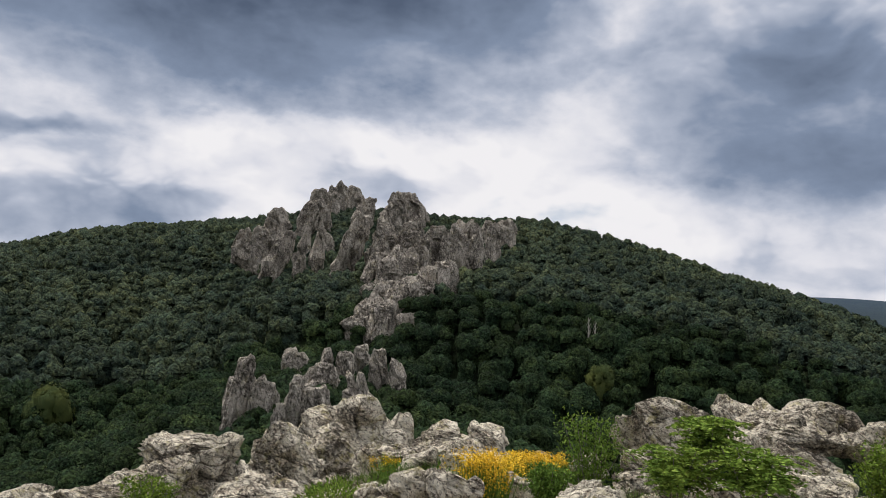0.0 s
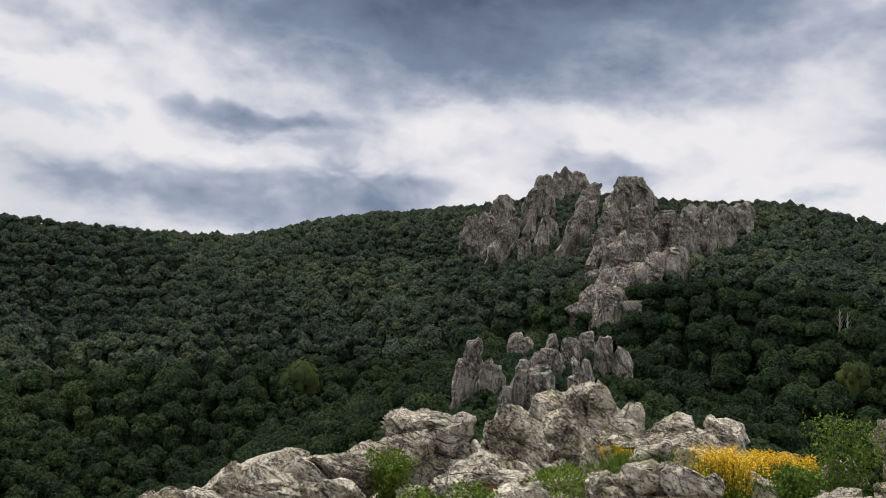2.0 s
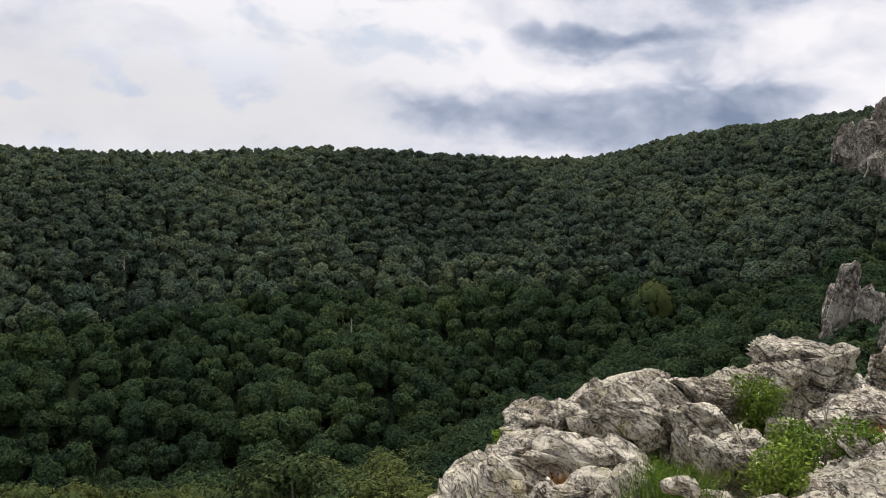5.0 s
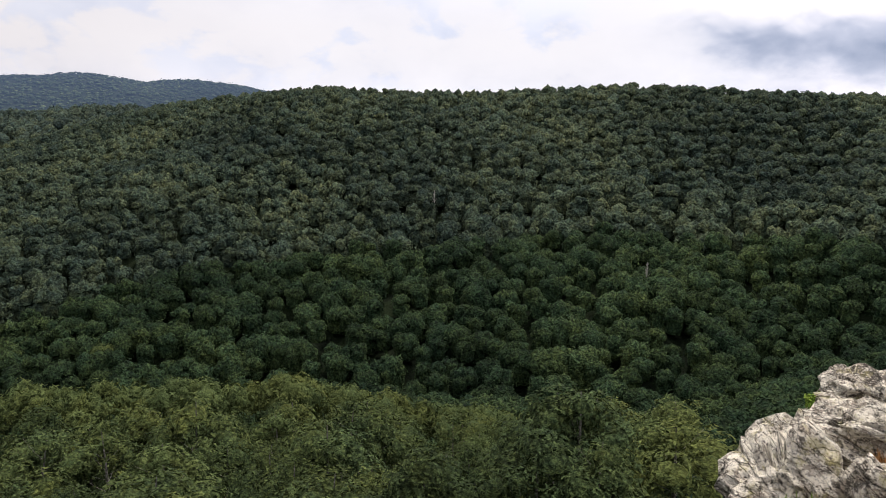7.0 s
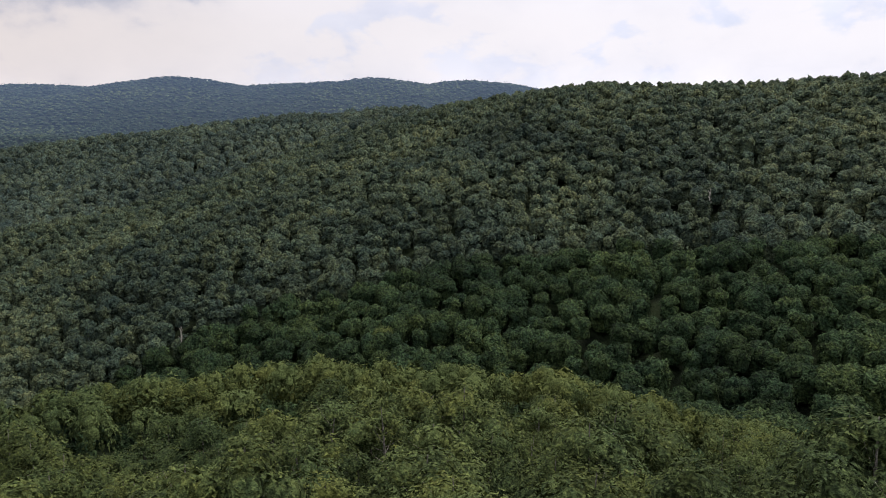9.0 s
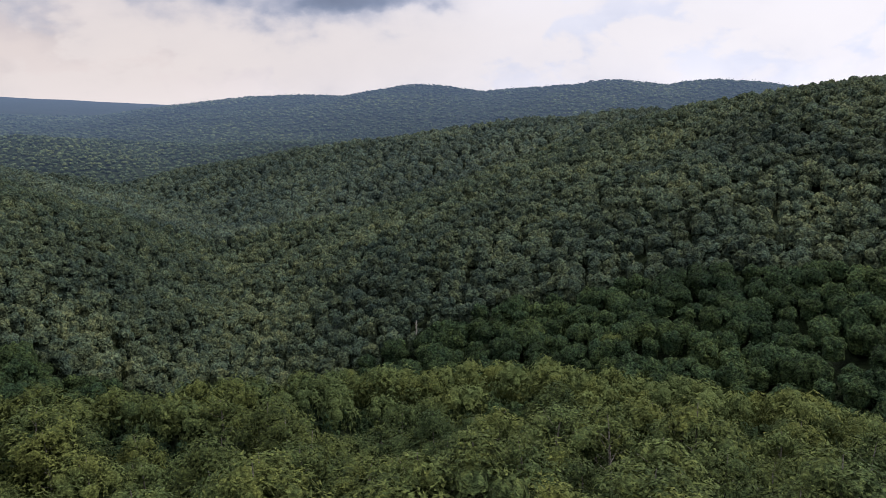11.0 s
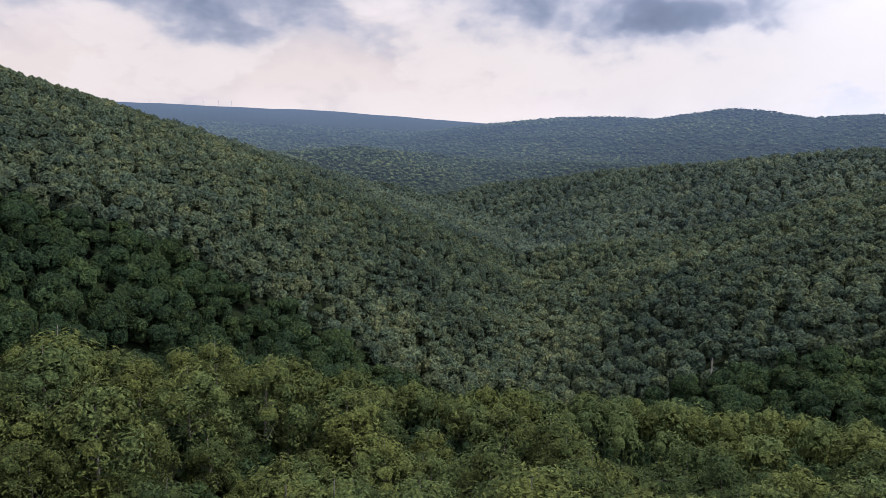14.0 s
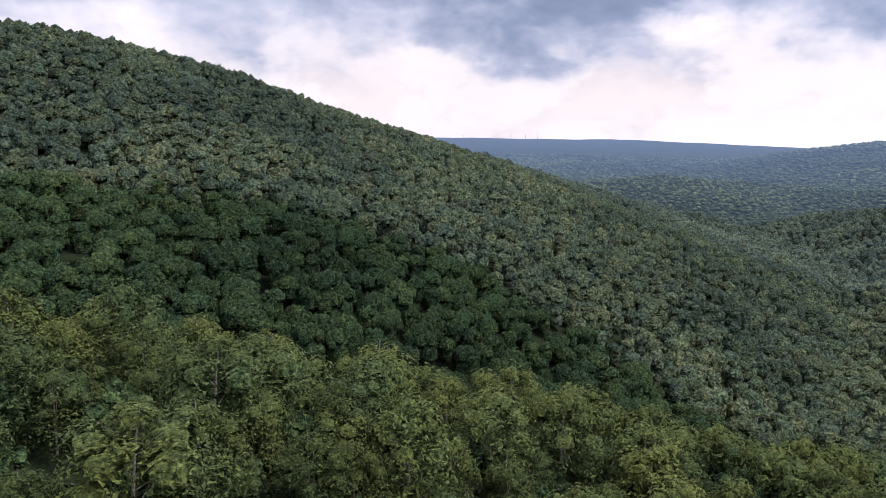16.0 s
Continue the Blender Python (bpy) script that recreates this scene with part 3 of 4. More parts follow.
crag(56, (-49.1, 497.6, 62.9, 10.2, 20))
crag(57, (-29.3, 348.7, 32.6, 9.7, 5), (-27.3, 358.7, 36.3, 9.2, -5))
crag(58, (-31.1, 459.2, 56.3, 10.8, 5), (-29.0, 473.4, 65.2, 11.1, 0), (-23.7, 491.4, 66.2, 13.3, -12), (-18.3, 500.6, 61.5, 9.9, -15))
crag(59, (-14.5, 356.6, 35.5, 9.9, 10), (-15.5, 409.0, 41.5, 7.8, 0))
crag(60, (-2.7, 327.5, 31.7, 11.9, 8), (4.9, 326.1, 33.3, 10.7, 5), (9.7, 331.1, 36.2, 10.9, 8), (13.1, 335.9, 34.0, 7.4, 0), (-8.2, 322.0, 25.5, 7.0, 10), (-14.2, 315.8, 23.5, 10.3, 15), (-18.3, 312.5, 17.3, 10.2, 18))
crag(61, (-25.6, 318.4, 18.3, 8.1, 10))
crag(62, (-3.2, 301.9, 14.4, 9.9, 0), (1.6, 300.6, 15.7, 8.7, 0), (-7.7, 294.7, 9.9, 12.8, 5), (-13.6, 286.8, 7.9, 10.4, 8), (-19.9, 287.8, 6.5, 8.4, 12), (-6.6, 288.3, 7.3, 8.0, 0))
crag(63, (-22.6, 275.0, 0.1, 10.0, 15), (-19.3, 271.7, -0.7, 7.9, 5), (-15.7, 283.1, 2.5, 5.1, 0), (-27.7, 272.4, -6.1, 9.5, 15), (-19.5, 269.9, -3.6, 8.8, 5), (-27.5, 298.7, 5.2, 6.5, 10))
crag(64, (-10.2, 272.2, -4.1, 7.9, 0))
crag(65, (23.7, 433.2, 46.0, 6.3, 0), (24.8, 390.1, 39.8, 6.3, 0), (33.5, 422.6, 45.8, 9.9, 0))
crag(66, (-66.8, 357.8, 19.4, 3.2, 0), (-63.9, 356.3, 19.3, 3.4, 0))
crag(67, (-44.1, 183.0, -14.5, 4.2, 5), (-39.0, 180.4, -19.1, 5.4, 0), (-50.8, 197.2, -21.0, 3.9, 0))
crag(68, (-43.4, 241.4, -17.3, 7.5, 0))
crag(69, (-28.3, 198.4, -15.9, 7.1, 3), (-30.6, 217.7, -14.3, 3.5, 0))
crag(70, (-25.5, 145.7, -14.3, 2.9, 6), (-22.8, 148.3, -16.6, 5.2, 4), (-27.6, 144.2, -19.1, 2.8, 0))
crag(71, (-25.6, 220.3, -14.7, 5.0, 0), (-22.0, 231.2, -14.0, 4.9, 0))
crag(72, (-15.3, 210.5, -12.9, 4.5, -4), (-10.9, 208.5, -14.9, 5.0, -6))
crag(73, (-15.5, 168.8, -15.2, 3.3, -5), (-19.0, 179.0, -16.9, 1.8, 0))
crag(74, (-43.1, 165.1, -24.4, 2.3, 0))


def build_shelf():
    """The bare rock shelf that carries the outcrop."""
    steps, turns = np.concatenate([np.arange(1.0, 8.0, 0.4), np.arange(8.0, 21.5, 0.11)]), np.radians(np.arange(-85, 41, 0.6))
    rr, aa = np.meshgrid(steps, turns, indexing="ij")
    x, y = -rr * np.sin(aa), rr * np.cos(aa)
    p = np.stack([x, y, 0 * x], -1).reshape(-1, 3)
    warp = np.stack([layered(p * 0.9 + k, 4, 0.6) for k in (2, 6, 11)], 1) - 0.5
    rng = np.random.RandomState(63)
    along = np.array([0.8, 0.6, 0.0])
    lump = (layered(p * 0.45 + 3, 3, 0.5) - 0.48) * 1.2
    for part_of in np.array_split(np.arange(len(p)), 12):
        q = p[part_of] + warp[part_of] * 0.9
        lump[part_of] += facets(q, rng, 38, 0.5, 0.22, along, 0.4, 0.22)
        lump[part_of] += facets(q, rng, 190, 0.16, 0.22, along, 0.3, 0.07)
    lump += 0.10 * (np.abs(2 * layered(p * 2.2 + 5, 4, 0.6) - 1) - 0.3)
    z = land(x, y) + lump.reshape(x.shape) - 0.38
    n, m = x.shape
    i, j = np.meshgrid(np.arange(n - 1), np.arange(m - 1), indexing="ij")
    quads = np.stack([i * m + j, i * m + j + 1, (i + 1) * m + j + 1, (i + 1) * m + j], -1).reshape(-1, 4)[:, ::-1]
    ob = mesh_object("rock_shelf", np.stack([x, y, z], -1).reshape(-1, 3), quads[:, ::-1], ROCK, smooth=True)
    tagged(ob, "uneven shelf of grey lichened bedrock", "rock", kind="structure")


build_shelf()

# ---- woods ----
PHI = (1 + 5 ** 0.5) / 2
ICO_V = np.array([(-1, PHI, 0), (1, PHI, 0), (-1, -PHI, 0), (1, -PHI, 0), (0, -1, PHI), (0, 1, PHI), (0, -1, -PHI), (0, 1, -PHI), (PHI, 0, -1), (PHI, 0, 1), (-PHI, 0, -1), (-PHI, 0, 1)]) / math.hypot(1, PHI)
ICO_F = np.array([(0, 11, 5), (0, 5, 1), (0, 1, 7), (0, 7, 10), (0, 10, 11), (1, 5, 9), (5, 11, 4), (11, 10, 2), (10, 7, 6), (7, 1, 8), (3, 9, 4), (3, 4, 2), (3, 2, 6), (3, 6, 8), (3, 8, 9), (4, 9, 5), (2, 4, 11), (6, 2, 10), (8, 6, 7), (9, 8, 1)])


OCTA_V = np.array([(1, 0, 0), (-1, 0, 0), (0, 1, 0), (0, -1, 0), (0, 0, 1), (0, 0, -1)], float)
OCTA_F = np.array([(0, 2, 4), (2, 1, 4), (1, 3, 4), (3, 0, 4), (2, 0, 5), (1, 2, 5), (3, 1, 5), (0, 3, 5)])


def crown(seed, clumps, leaves, size, ball, cores, bulk=0.40, reach=0.60, tight=0.95, loose=0.25, stretch=1.0, feather=False):
    """A domed crown one unit in radius: lobes of foliage over a dome, clad like shingles in sprays of leaves that lean outwards and hide an inner mass."""
    rng = np.random.RandomState(seed)
    bv, bf = ball
    k = np.arange(clumps)
    up = 1 - (k + 0.5) / clumps * 1.1 + 0.16 * (rng.rand(clumps) - 0.5)
    out = np.sqrt(np.clip(1 - up * up, 0, 1)) * reach * (0.8 + 0.4 * rng.rand(clumps))
    a = 2.39996 * k + 0.9 * rng.rand(clumps) + seed
    centres = np.stack([out * np.cos(a), out * np.sin(a), (0.42 + (0.62 if feather else 0.52) * up) * stretch], 1)
    radii = bulk * (0.7 + 0.6 * rng.rand(clumps))
    middle = np.array([0, 0, 0.1 * stretch])
    V, F, N, n = [], [], [], 0
    if cores > 1 and not feather:
        v = bv * (0.84, 0.84, 0.72) * (0.9 + 0.2 * rng.rand(len(bv), 1)) + (0, 0, 0.12)
        V.append(v)
        N.append(unit(v - (0, 0, -0.1)))
        F.append(bf + n)
        n += len(bv)
    for q in range(cores):
        c, r = (centres[q], radii[q] * tight) if cores > 1 else (np.array([0, 0, 0.34 * stretch]), 0.66)
        v = c + bv * r * (0.85 + 0.3 * rng.rand(len(bv), 1)) * (1, 1, 0.8 * (stretch if cores == 1 else 1))
        V.append(v)
        N.append(unit(0.6 * bv + unit(v - middle)))
        F.append(bf + n)
        n += len(bv)
    pick = rng.randint(0, clumps, leaves * 4)
    way = unit(rng.randn(leaves * 4, 3) + (0, 0, 0.45))
    spot = centres[pick] + way * radii[pick, None] * (0.86 + loose * rng.rand(leaves * 4, 1)) * (1, 1, 0.85)
    gap = np.linalg.norm(spot[:, None] - centres[None], axis=2) / radii[None]
    gap[np.arange(leaves * 4), pick] = 9
    keep = np.nonzero(gap.min(1) > 0.88)[0][:leaves]
    spot, way = spot[keep], way[keep]
    outward = unit(spot - middle)
    lift = 0.45 if feather else 0.30
    face = unit(0.9 * way + 0.3 * outward + (0, 0, lift) + 0.28 * rng.randn(len(keep), 3))
    soft = unit(0.95 * way + 0.85 * outward + 0.2 * face + 0.16 * rng.randn(len(keep), 3))
    if feather:
        soft = unit(0.7 * way + 0.5 * outward + 0.5 * face + 0.32 * rng.randn(len(keep), 3))
    tip = outward + 0.5 * way + 0.7 * rng.randn(len(keep), 3)
    side = unit(tip - face * np.einsum("ij,ij->i", tip, face)[:, None])
    other = np.cross(face, side)
    s = size * (0.55 + 0.9 * rng.rand(len(keep), 1))
    long, broad = (1.5, 0.55) if feather else (1.1, 0.72)
    leaf = np.stack([spot + side * s * long, spot - side * s * long * 0.5 + other * s * broad, spot - side * s * long * 0.5 - other * s * broad], 1).reshape(-1, 3)
    V.append(leaf)
    N.append(np.repeat(soft, 3, axis=0))
    F.append(np.arange(len(leaf)).reshape(-1, 3) + n)
    return np.concatenate(V), np.concatenate(F), np.concatenate(N)


def scatter(seed, inner, outer, spacing, first, last):
    """Places on a jittered lattice between two distances and two bearings."""
    rng = np.random.RandomState(seed)
    g = np.arange(-outer, outer, spacing)
    x, y = np.meshgrid(g, g)
    x = (x + spacing * 0.78 * (rng.rand(*x.shape) - 0.5)).ravel()
    y = (y + spacing * 0.78 * (rng.rand(*y.shape) - 0.5)).ravel()
    r, b = np.hypot(x, y), np.degrees(np.arctan2(-x, y))
    b = np.where(b < -90, b + 360, b)
    ok = (r >= inner) & (r < outer) & (b > first) & (b < last)
    return x[ok], y[ok]


def in_camera_sight(x, y, z):
    """Trees in sight of the camera's eye; the far sides of the ridges are left as bare ground."""
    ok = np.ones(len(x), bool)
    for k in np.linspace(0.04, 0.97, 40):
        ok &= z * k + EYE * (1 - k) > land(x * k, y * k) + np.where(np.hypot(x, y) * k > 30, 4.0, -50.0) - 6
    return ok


def wood(name, label, seed, inner, outer, spacing, kinds, mat, first=-33, last=177, radius=(4.2, 6.4), cull=True, squat=1.0, low=False, scrub=False):
    x, y = scatter(seed, inner, outer, spacing, first, last)
    rng = np.random.RandomState(seed + 1)
    z = land(x, y)
    high = tree_height(np.hypot(x, y))
    # trees that ridges hide from the camera are dropped
    ok = in_camera_sight(x, y, z + high + 2) if cull else np.ones(len(x), bool)
    beside = np.zeros(len(x), bool)
    for bx, by, br in BARE:
        away = np.hypot(x - bx, y - by)
        ok &= away > br * (0.8 if scrub else 1.0)
        beside |= away < br + 7
    ok &= beside | (not scrub)
    x, y, z, high = x[ok], y[ok], z[ok], high[ok]
    wide = 45 if inner < 1000 else 230   # single stands near by; far off, sun and cloud-shade patches put in the tint
    species_and_sun = layered(np.stack([x / wide, y / wide, 0 * x], -1), 3)
    b = np.degrees(np.arctan2(-x, y))
    species_and_sun = species_and_sun + 0.18 * np.exp(-((b - 112.5) / 3.2) ** 2) * (np.hypot(x, y) < 430) * (z < EYE - 92)   # pale growth along the stream
    species_and_sun = species_and_sun + 0.07 * np.exp(-((crest(VALLEY_SPUR, x, y, 30, 200, .2) - z - 8) / 6) ** 2) * (np.hypot(x, y) > 400)   # and on the spur
    V, F, T, N, n = [], [], [], [], 0
    for i in range(len(x)):
        v, f, soft = kinds[rng.randint(len(kinds))]
        rad = radius[0] + (radius[1] - radius[0]) * rng.rand() ** 1.8
        a = rng.rand() * 6.283
        c, s = math.cos(a) * rad, math.sin(a) * rad
        h = rad * (1.15 + 0.45 * rng.rand()) * squat
        lift = z[i] + high[i] * (0.78 + 0.3 * rng.rand()) - h * 1.22
        lift = z[i] - 0.25 * h if low else lift
        V.append(np.stack([x[i] + c * v[:, 0] - s * v[:, 1], y[i] + s * v[:, 0] + c * v[:, 1], lift + h * v[:, 2]], 1))
        ca, sa = math.cos(a), math.sin(a)
        N.append(np.stack([ca * soft[:, 0] - sa * soft[:, 1], sa * soft[:, 0] + ca * soft[:, 1], soft[:, 2]], 1))
        F.append(f + n)
        T.append(np.full(len(v), np.clip(0.44 + 1.5 * (species_and_sun[i] - 0.5) + 0.42 * (rng.rand() - 0.5) + (0.45 * (rng.rand() - 0.3) if rng.rand() < 0.14 else 0), 0, 1)))
        n += len(v)
    V, F, T = np.concatenate(V).astype(np.float32), np.concatenate(F).astype(np.int32), np.concatenate(T).astype(np.float32)
    me = bpy.data.meshes.new(name)
    me.vertices.add(len(V))
    me.vertices.foreach_set("co", V.ravel())
    me.loops.add(len(F) * 3)
    me.loops.foreach_set("vertex_index", F.ravel())
    me.polygons.add(len(F))
    me.polygons.foreach_set("loop_start", np.arange(0, len(F) * 3, 3, dtype=np.int32))
    me.update(calc_edges=True)
    me.attributes.new("tint", "FLOAT", "POINT").data.foreach_set("value", T)
    me.materials.append(mat)
    soften(me, np.concatenate(N))
    return tagged(new(name, me), label, "forest", kind="stuff")


TILT_ICO = ICO_V @ np.array([[1, 0, 0], [0, 0.851, 0.526], [0, -0.526, 0.851]])
ICO = (TILT_ICO, ICO_F[TILT_ICO[ICO_F].mean(1)[:, 2] > -0.45])
OCTA = (OCTA_V, OCTA_F)
CLOSE = [crown(100 + k, 13 + k % 5, 160, 0.085, ICO, 9, bulk=0.34 + 0.03 * (k % 3), reach=0.66, tight=0.97, loose=0.16) for k in range(14)]
MIDDLE = [crown(200 + k, 8 + k % 4, 46, 0.115, ICO, 5, bulk=0.38, reach=0.64, tight=0.98, loose=0.15) for k in range(12)]
OUTER = [crown(250 + k, 6 + k % 3, 24, 0.14, ICO, 3, bulk=0.42, reach=0.58, tight=0.98, loose=0.15) for k in range(12)]
SMALL = [crown(450 + k, 13, 250, 0.10, ICO, 5, bulk=0.33, reach=0.68, tight=0.8, loose=0.34, feather=True) for k in range(8)]
DISTANT = [crown(300 + k, 3, 8, 0.2, ICO, 2, bulk=0.62, reach=0.40, loose=0.15) for k in range(8)]
FARTHEST = [crown(400 + k, 2, 2, 0.2, ICO, 1, bulk=0.6, reach=0.4) for k in range(6)]
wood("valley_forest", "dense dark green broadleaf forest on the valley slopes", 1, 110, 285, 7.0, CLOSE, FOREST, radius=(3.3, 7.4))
wood("crag_scrub", "low green scrub in the gaps between the crags", 9, 130, 640, 3.6, MIDDLE, FOREST, first=-8, last=20, radius=(1.5, 2.9), cull=False, low=True, scrub=True)
wood("hillside_forest", "dense dark green broadleaf forest on the hillsides", 2, 285, 440, 6.9, MIDDLE, HAZED_HILL_FOREST, radius=(3.4, 7.2))
wood("upland_forest", "dense dark green broadleaf forest on the upper hillsides", 7, 440, 620, 7.2, OUTER, HAZED_HILL_FOREST, radius=(3.6, 7.0))
wood("ridge_forest", "dark green broadleaf forest on distant ridges", 3, 620, 1250, 9.3, DISTANT, HAZED_RIDGE_FOREST, radius=(4.8, 7.5))
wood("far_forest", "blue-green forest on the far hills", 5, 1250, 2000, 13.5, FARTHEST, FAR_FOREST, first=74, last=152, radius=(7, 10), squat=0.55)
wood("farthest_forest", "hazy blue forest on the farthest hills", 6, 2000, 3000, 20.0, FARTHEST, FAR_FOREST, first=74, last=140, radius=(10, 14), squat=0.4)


# ---- young trees on the shoulder below the rocks ----
def tube(points, radii, sides=5):
    """A tapering stem along a few points."""
    V, F = [], []
    for k, (p, r) in enumerate(zip(points, radii)):
        for q in range(sides):
            a = 6.2832 * q / sides
            V.append((p[0] + r * math.cos(a), p[1] + r * math.sin(a), p[2]))
        if k:
            for q in range(sides):
                F.append(((k - 1) * sides + q, (k - 1) * sides + (q + 1) % sides, k * sides + (q + 1) % sides, k * sides + q))
    return V, F


def joined(pieces):
    V, F = [], []
    for v, f in pieces:
        n = len(V)
        V += [tuple(q) for q in v]
        F += [tuple(i + n for i in q) for q in f]
    return V, F


def leaf_fan(spot, along, normal, length, width):
    """Pointed leaves as narrow kites: arrays of places, directions and normals."""
    across = unit(np.cross(normal, along))
    a = spot - along * length * 0.5
    b = spot + across * width * 0.5
    c = spot + along * length * 0.5
    d = spot - across * width * 0.5
    v = np.stack([a, b, c, d], 1).reshape(-1, 3)
    return v, np.arange(len(v)).reshape(-1, 4)


def young_tree(seed, tall, spread, leaves, bare=0.3, leaf=0.128):
    """A slender broadleaf tree with rising limbs and layered sprays of leaves."""
    rng = np.random.RandomState(seed)
    tree = new("young_tree")
    tree.empty_display_size = 0.3
    sway = rng.randn(2) * 0.3
    trunk = [(sway[0] * k * k, sway[1] * k * k, tall * 0.95 * k) for k in np.linspace(0, 1, 6)]
    pieces = [tube(trunk, np.linspace(0.13, 0.02, 6))]
    for k in range(10):
        hk = bare + (0.9 - bare) * (k + 0.5) / 10
        a = 2.39996 * k + 0.5 * rng.rand()
        long = spread * (0.9 - 0.55 * hk) * (0.7 + 0.4 * rng.rand())
        start = np.array([sway[0] * hk * hk, sway[1] * hk * hk, tall * 0.95 * hk * 0.9])
        tip = start + np.array([math.cos(a) * long, math.sin(a) * long, 0.8 * long])
        pieces.append(tube([start, (start + tip) / 2 + (0, 0, -0.06 * long), tip], (0.045 * (1.2 - hk), 0.03 * (1.2 - hk), 0.008), 3))
    full = leaves > 600
    height = tall * (1 - bare)
    v, f, soft = crown(700 + seed, 30 if full else 12, leaves, leaf / spread, ICO, 14 if full else 0, bulk=0.27 if full else 0.22, reach=0.72, tight=0.66, loose=0.42, feather=True, stretch=height * 0.95 / spread)
    v = v * spread + (sway[0] * 0.5, sway[1] * 0.5, tall * bare - 0.28 * height)
    v = v * (1, 1, 1.18)
    tv, tf = joined(pieces)
    mesh_object("trunk", tv, tf, BARK, tree, smooth=True)
    foliage_part = mesh_object("crown", v, f, SHOULDER_LEAVES, tree)
    foliage_part.data.attributes.new("tint", "FLOAT", "POINT").data.foreach_set("value", np.full(len(v), 0.1 + 0.75 * rng.rand(), np.float32))
    soften(foliage_part.data, soft)
    return tagged(tree, "young broadleaf tree with layered light green leaves", "tree", "young trees on the shoulder")


YOUNG = [young_tree(k, 7.0 + 0.5 * (k % 3), 2.6 + 0.25 * (k % 4), 2600, 0.03 + 0.03 * (k % 3)) for k in range(7)]
THIN = young_tree(20, 7.5, 1.7, 380, 0.45)
tagged(THIN, "thin half-bare tree with pale grey limbs", "tree", "young trees on the shoulder")
x, y = scatter(4, 30, 96, 6.2, 44, 178)
z = land(x, y)
rng = np.random.RandomState(44)
patch = layered(np.stack([x / 14, y / 14, 0 * x], -1), 2)
placed = 0
for i in np.argsort(np.hypot(x, y)):
    if placed > 205:
        break
    model = THIN if patch[i] < 0.36 and rng.rand() < 0.12 else YOUNG[min(6, int(7 * np.clip(patch[i] * 1.6 - 0.3 + 0.4 * (rng.rand() - 0.5), 0, 0.99)))]
    s = 0.60 + 0.72 * rng.rand() ** 1.4
    m = pose(float(x[i]), float(y[i]), float(z[i]) - 0.15, 0, 0, float(rng.rand() * 360)) @ Matrix.Diagonal((s * 1.22, s * 1.22, s * (0.95 + 0.2 * rng.rand()), 1))
    copy_thing(model, m)
    placed += 1
edge = float(np.sort(np.hypot(x, y))[min(205, len(x) - 1)])
for model, (px, py) in zip(YOUNG + [THIN], ((-52, -24), (-60, -10), (-70, 4), (-66, 18), (-45, -44), (-30, -55), (-58, 34), (-75, -20))):
    model.location = (px, py, float(land(np.array([float(px)]), np.array([float(py)]))[0]) - 0.15)
wood("shoulder_wood", "light green young trees on the shoulder below the rocks", 4, edge, 128, 4.6, SMALL, SHOULDER_LEAVES, first=44, radius=(2.4, 3.6), cull=False)
# Filler bushes in the darker forest leaves: shade between the trees put into colour.
wood("undergrowth", "low bushes under the young trees of the shoulder", 8, 24, 100, 3.1, MIDDLE, FOREST, first=43, radius=(1.3, 2.2), cull=False, low=True)

# ---- the outcrop ----
boulder(-4.67, 16.34, -1.75, 1.97, 1.78, 0.98, 16, -12, 1, 4)
boulder(-3.28, 17.19, -2.21, 1.75, 1.23, 1.62, 11, -38, 2, 4)
boulder(-2.25, 18.88, -2.25, 3.2, 2.3, 2.0, 7, -28, 3, 4)
boulder(-0.98, 19.2, -2.62, 3.1, 2.1, 1.7, 3, 27, 4, 4)
boulder(-0.75, 17.48, -2.21, 1.56, 1.25, 1.17, 2, -10, 5, 4)
boulder(0.27, 20.00, -1.98, 1.40, 1.26, 0.93, -1, -15, 6, 3)
boulder(1.37, 19.95, -1.99, 1.21, 1.09, 1.19, -4, 10, 7, 4)
boulder(-4.92, 15.23, -2.14, 0.95, 0.76, 0.93, 18, 10, 8, 3)
boulder(-4.24, 16.05, -2.37, 1.55, 1.24, 1.15, 15, 0, 9, 4)
boulder(-3.24, 15.67, -2.31, 1.02, 0.91, 0.92, 12, 15, 10, 3)
boulder(-5.71, 14.41, -2.29, 1.86, 1.67, 0.70, 22, 8, 11, 4)
boulder(5.12, 17.26, -0.98, 2.40, 1.92, 1.69, -17, -12, 12, 4)
boulder(7.93, 17.82, -0.86, 3.54, 2.5, 0.86, -24, 7, 13, 4)
boulder(7.3, 16.60, -1.46, 2.7, 2.0, 0.72, -24, 9, 14, 4)
boulder(7.5, 15.2, -1.78, 3.0, 2.2, 0.72, -27, 12, 15, 4)
boulder(9.86, 17.40, -1.04, 1.90, 1.52, 1.10, -30, -20, 16, 4)
boulder(1.72, 15.40, -1.98, 0.81, 0.73, 0.72, -6, 10, 17, 3)
boulder(3.28, 15.66, -2.00, 0.89, 0.80, 0.75, -12, -10, 18, 3)
boulder(4.33, 16.44, -1.48, 0.88, 0.79, 0.82, -15, 5, 19, 3)
boulder(8.87, 18.48, -0.68, 1.65, 1.32, 0.91, -26, -18, 20, 3)
boulder(-1.81, 12.87, -2.50, 1.53, 1.38, 1.05, 8, 14, 21, 4)
boulder(-0.38, 13.50, -2.12, 2.5, 2.2, 1.40, 1, 16, 22, 4)
boulder(0.15, 12.9, -2.42, 1.7, 1.2, 0.8, 0, 24, 46, 4)
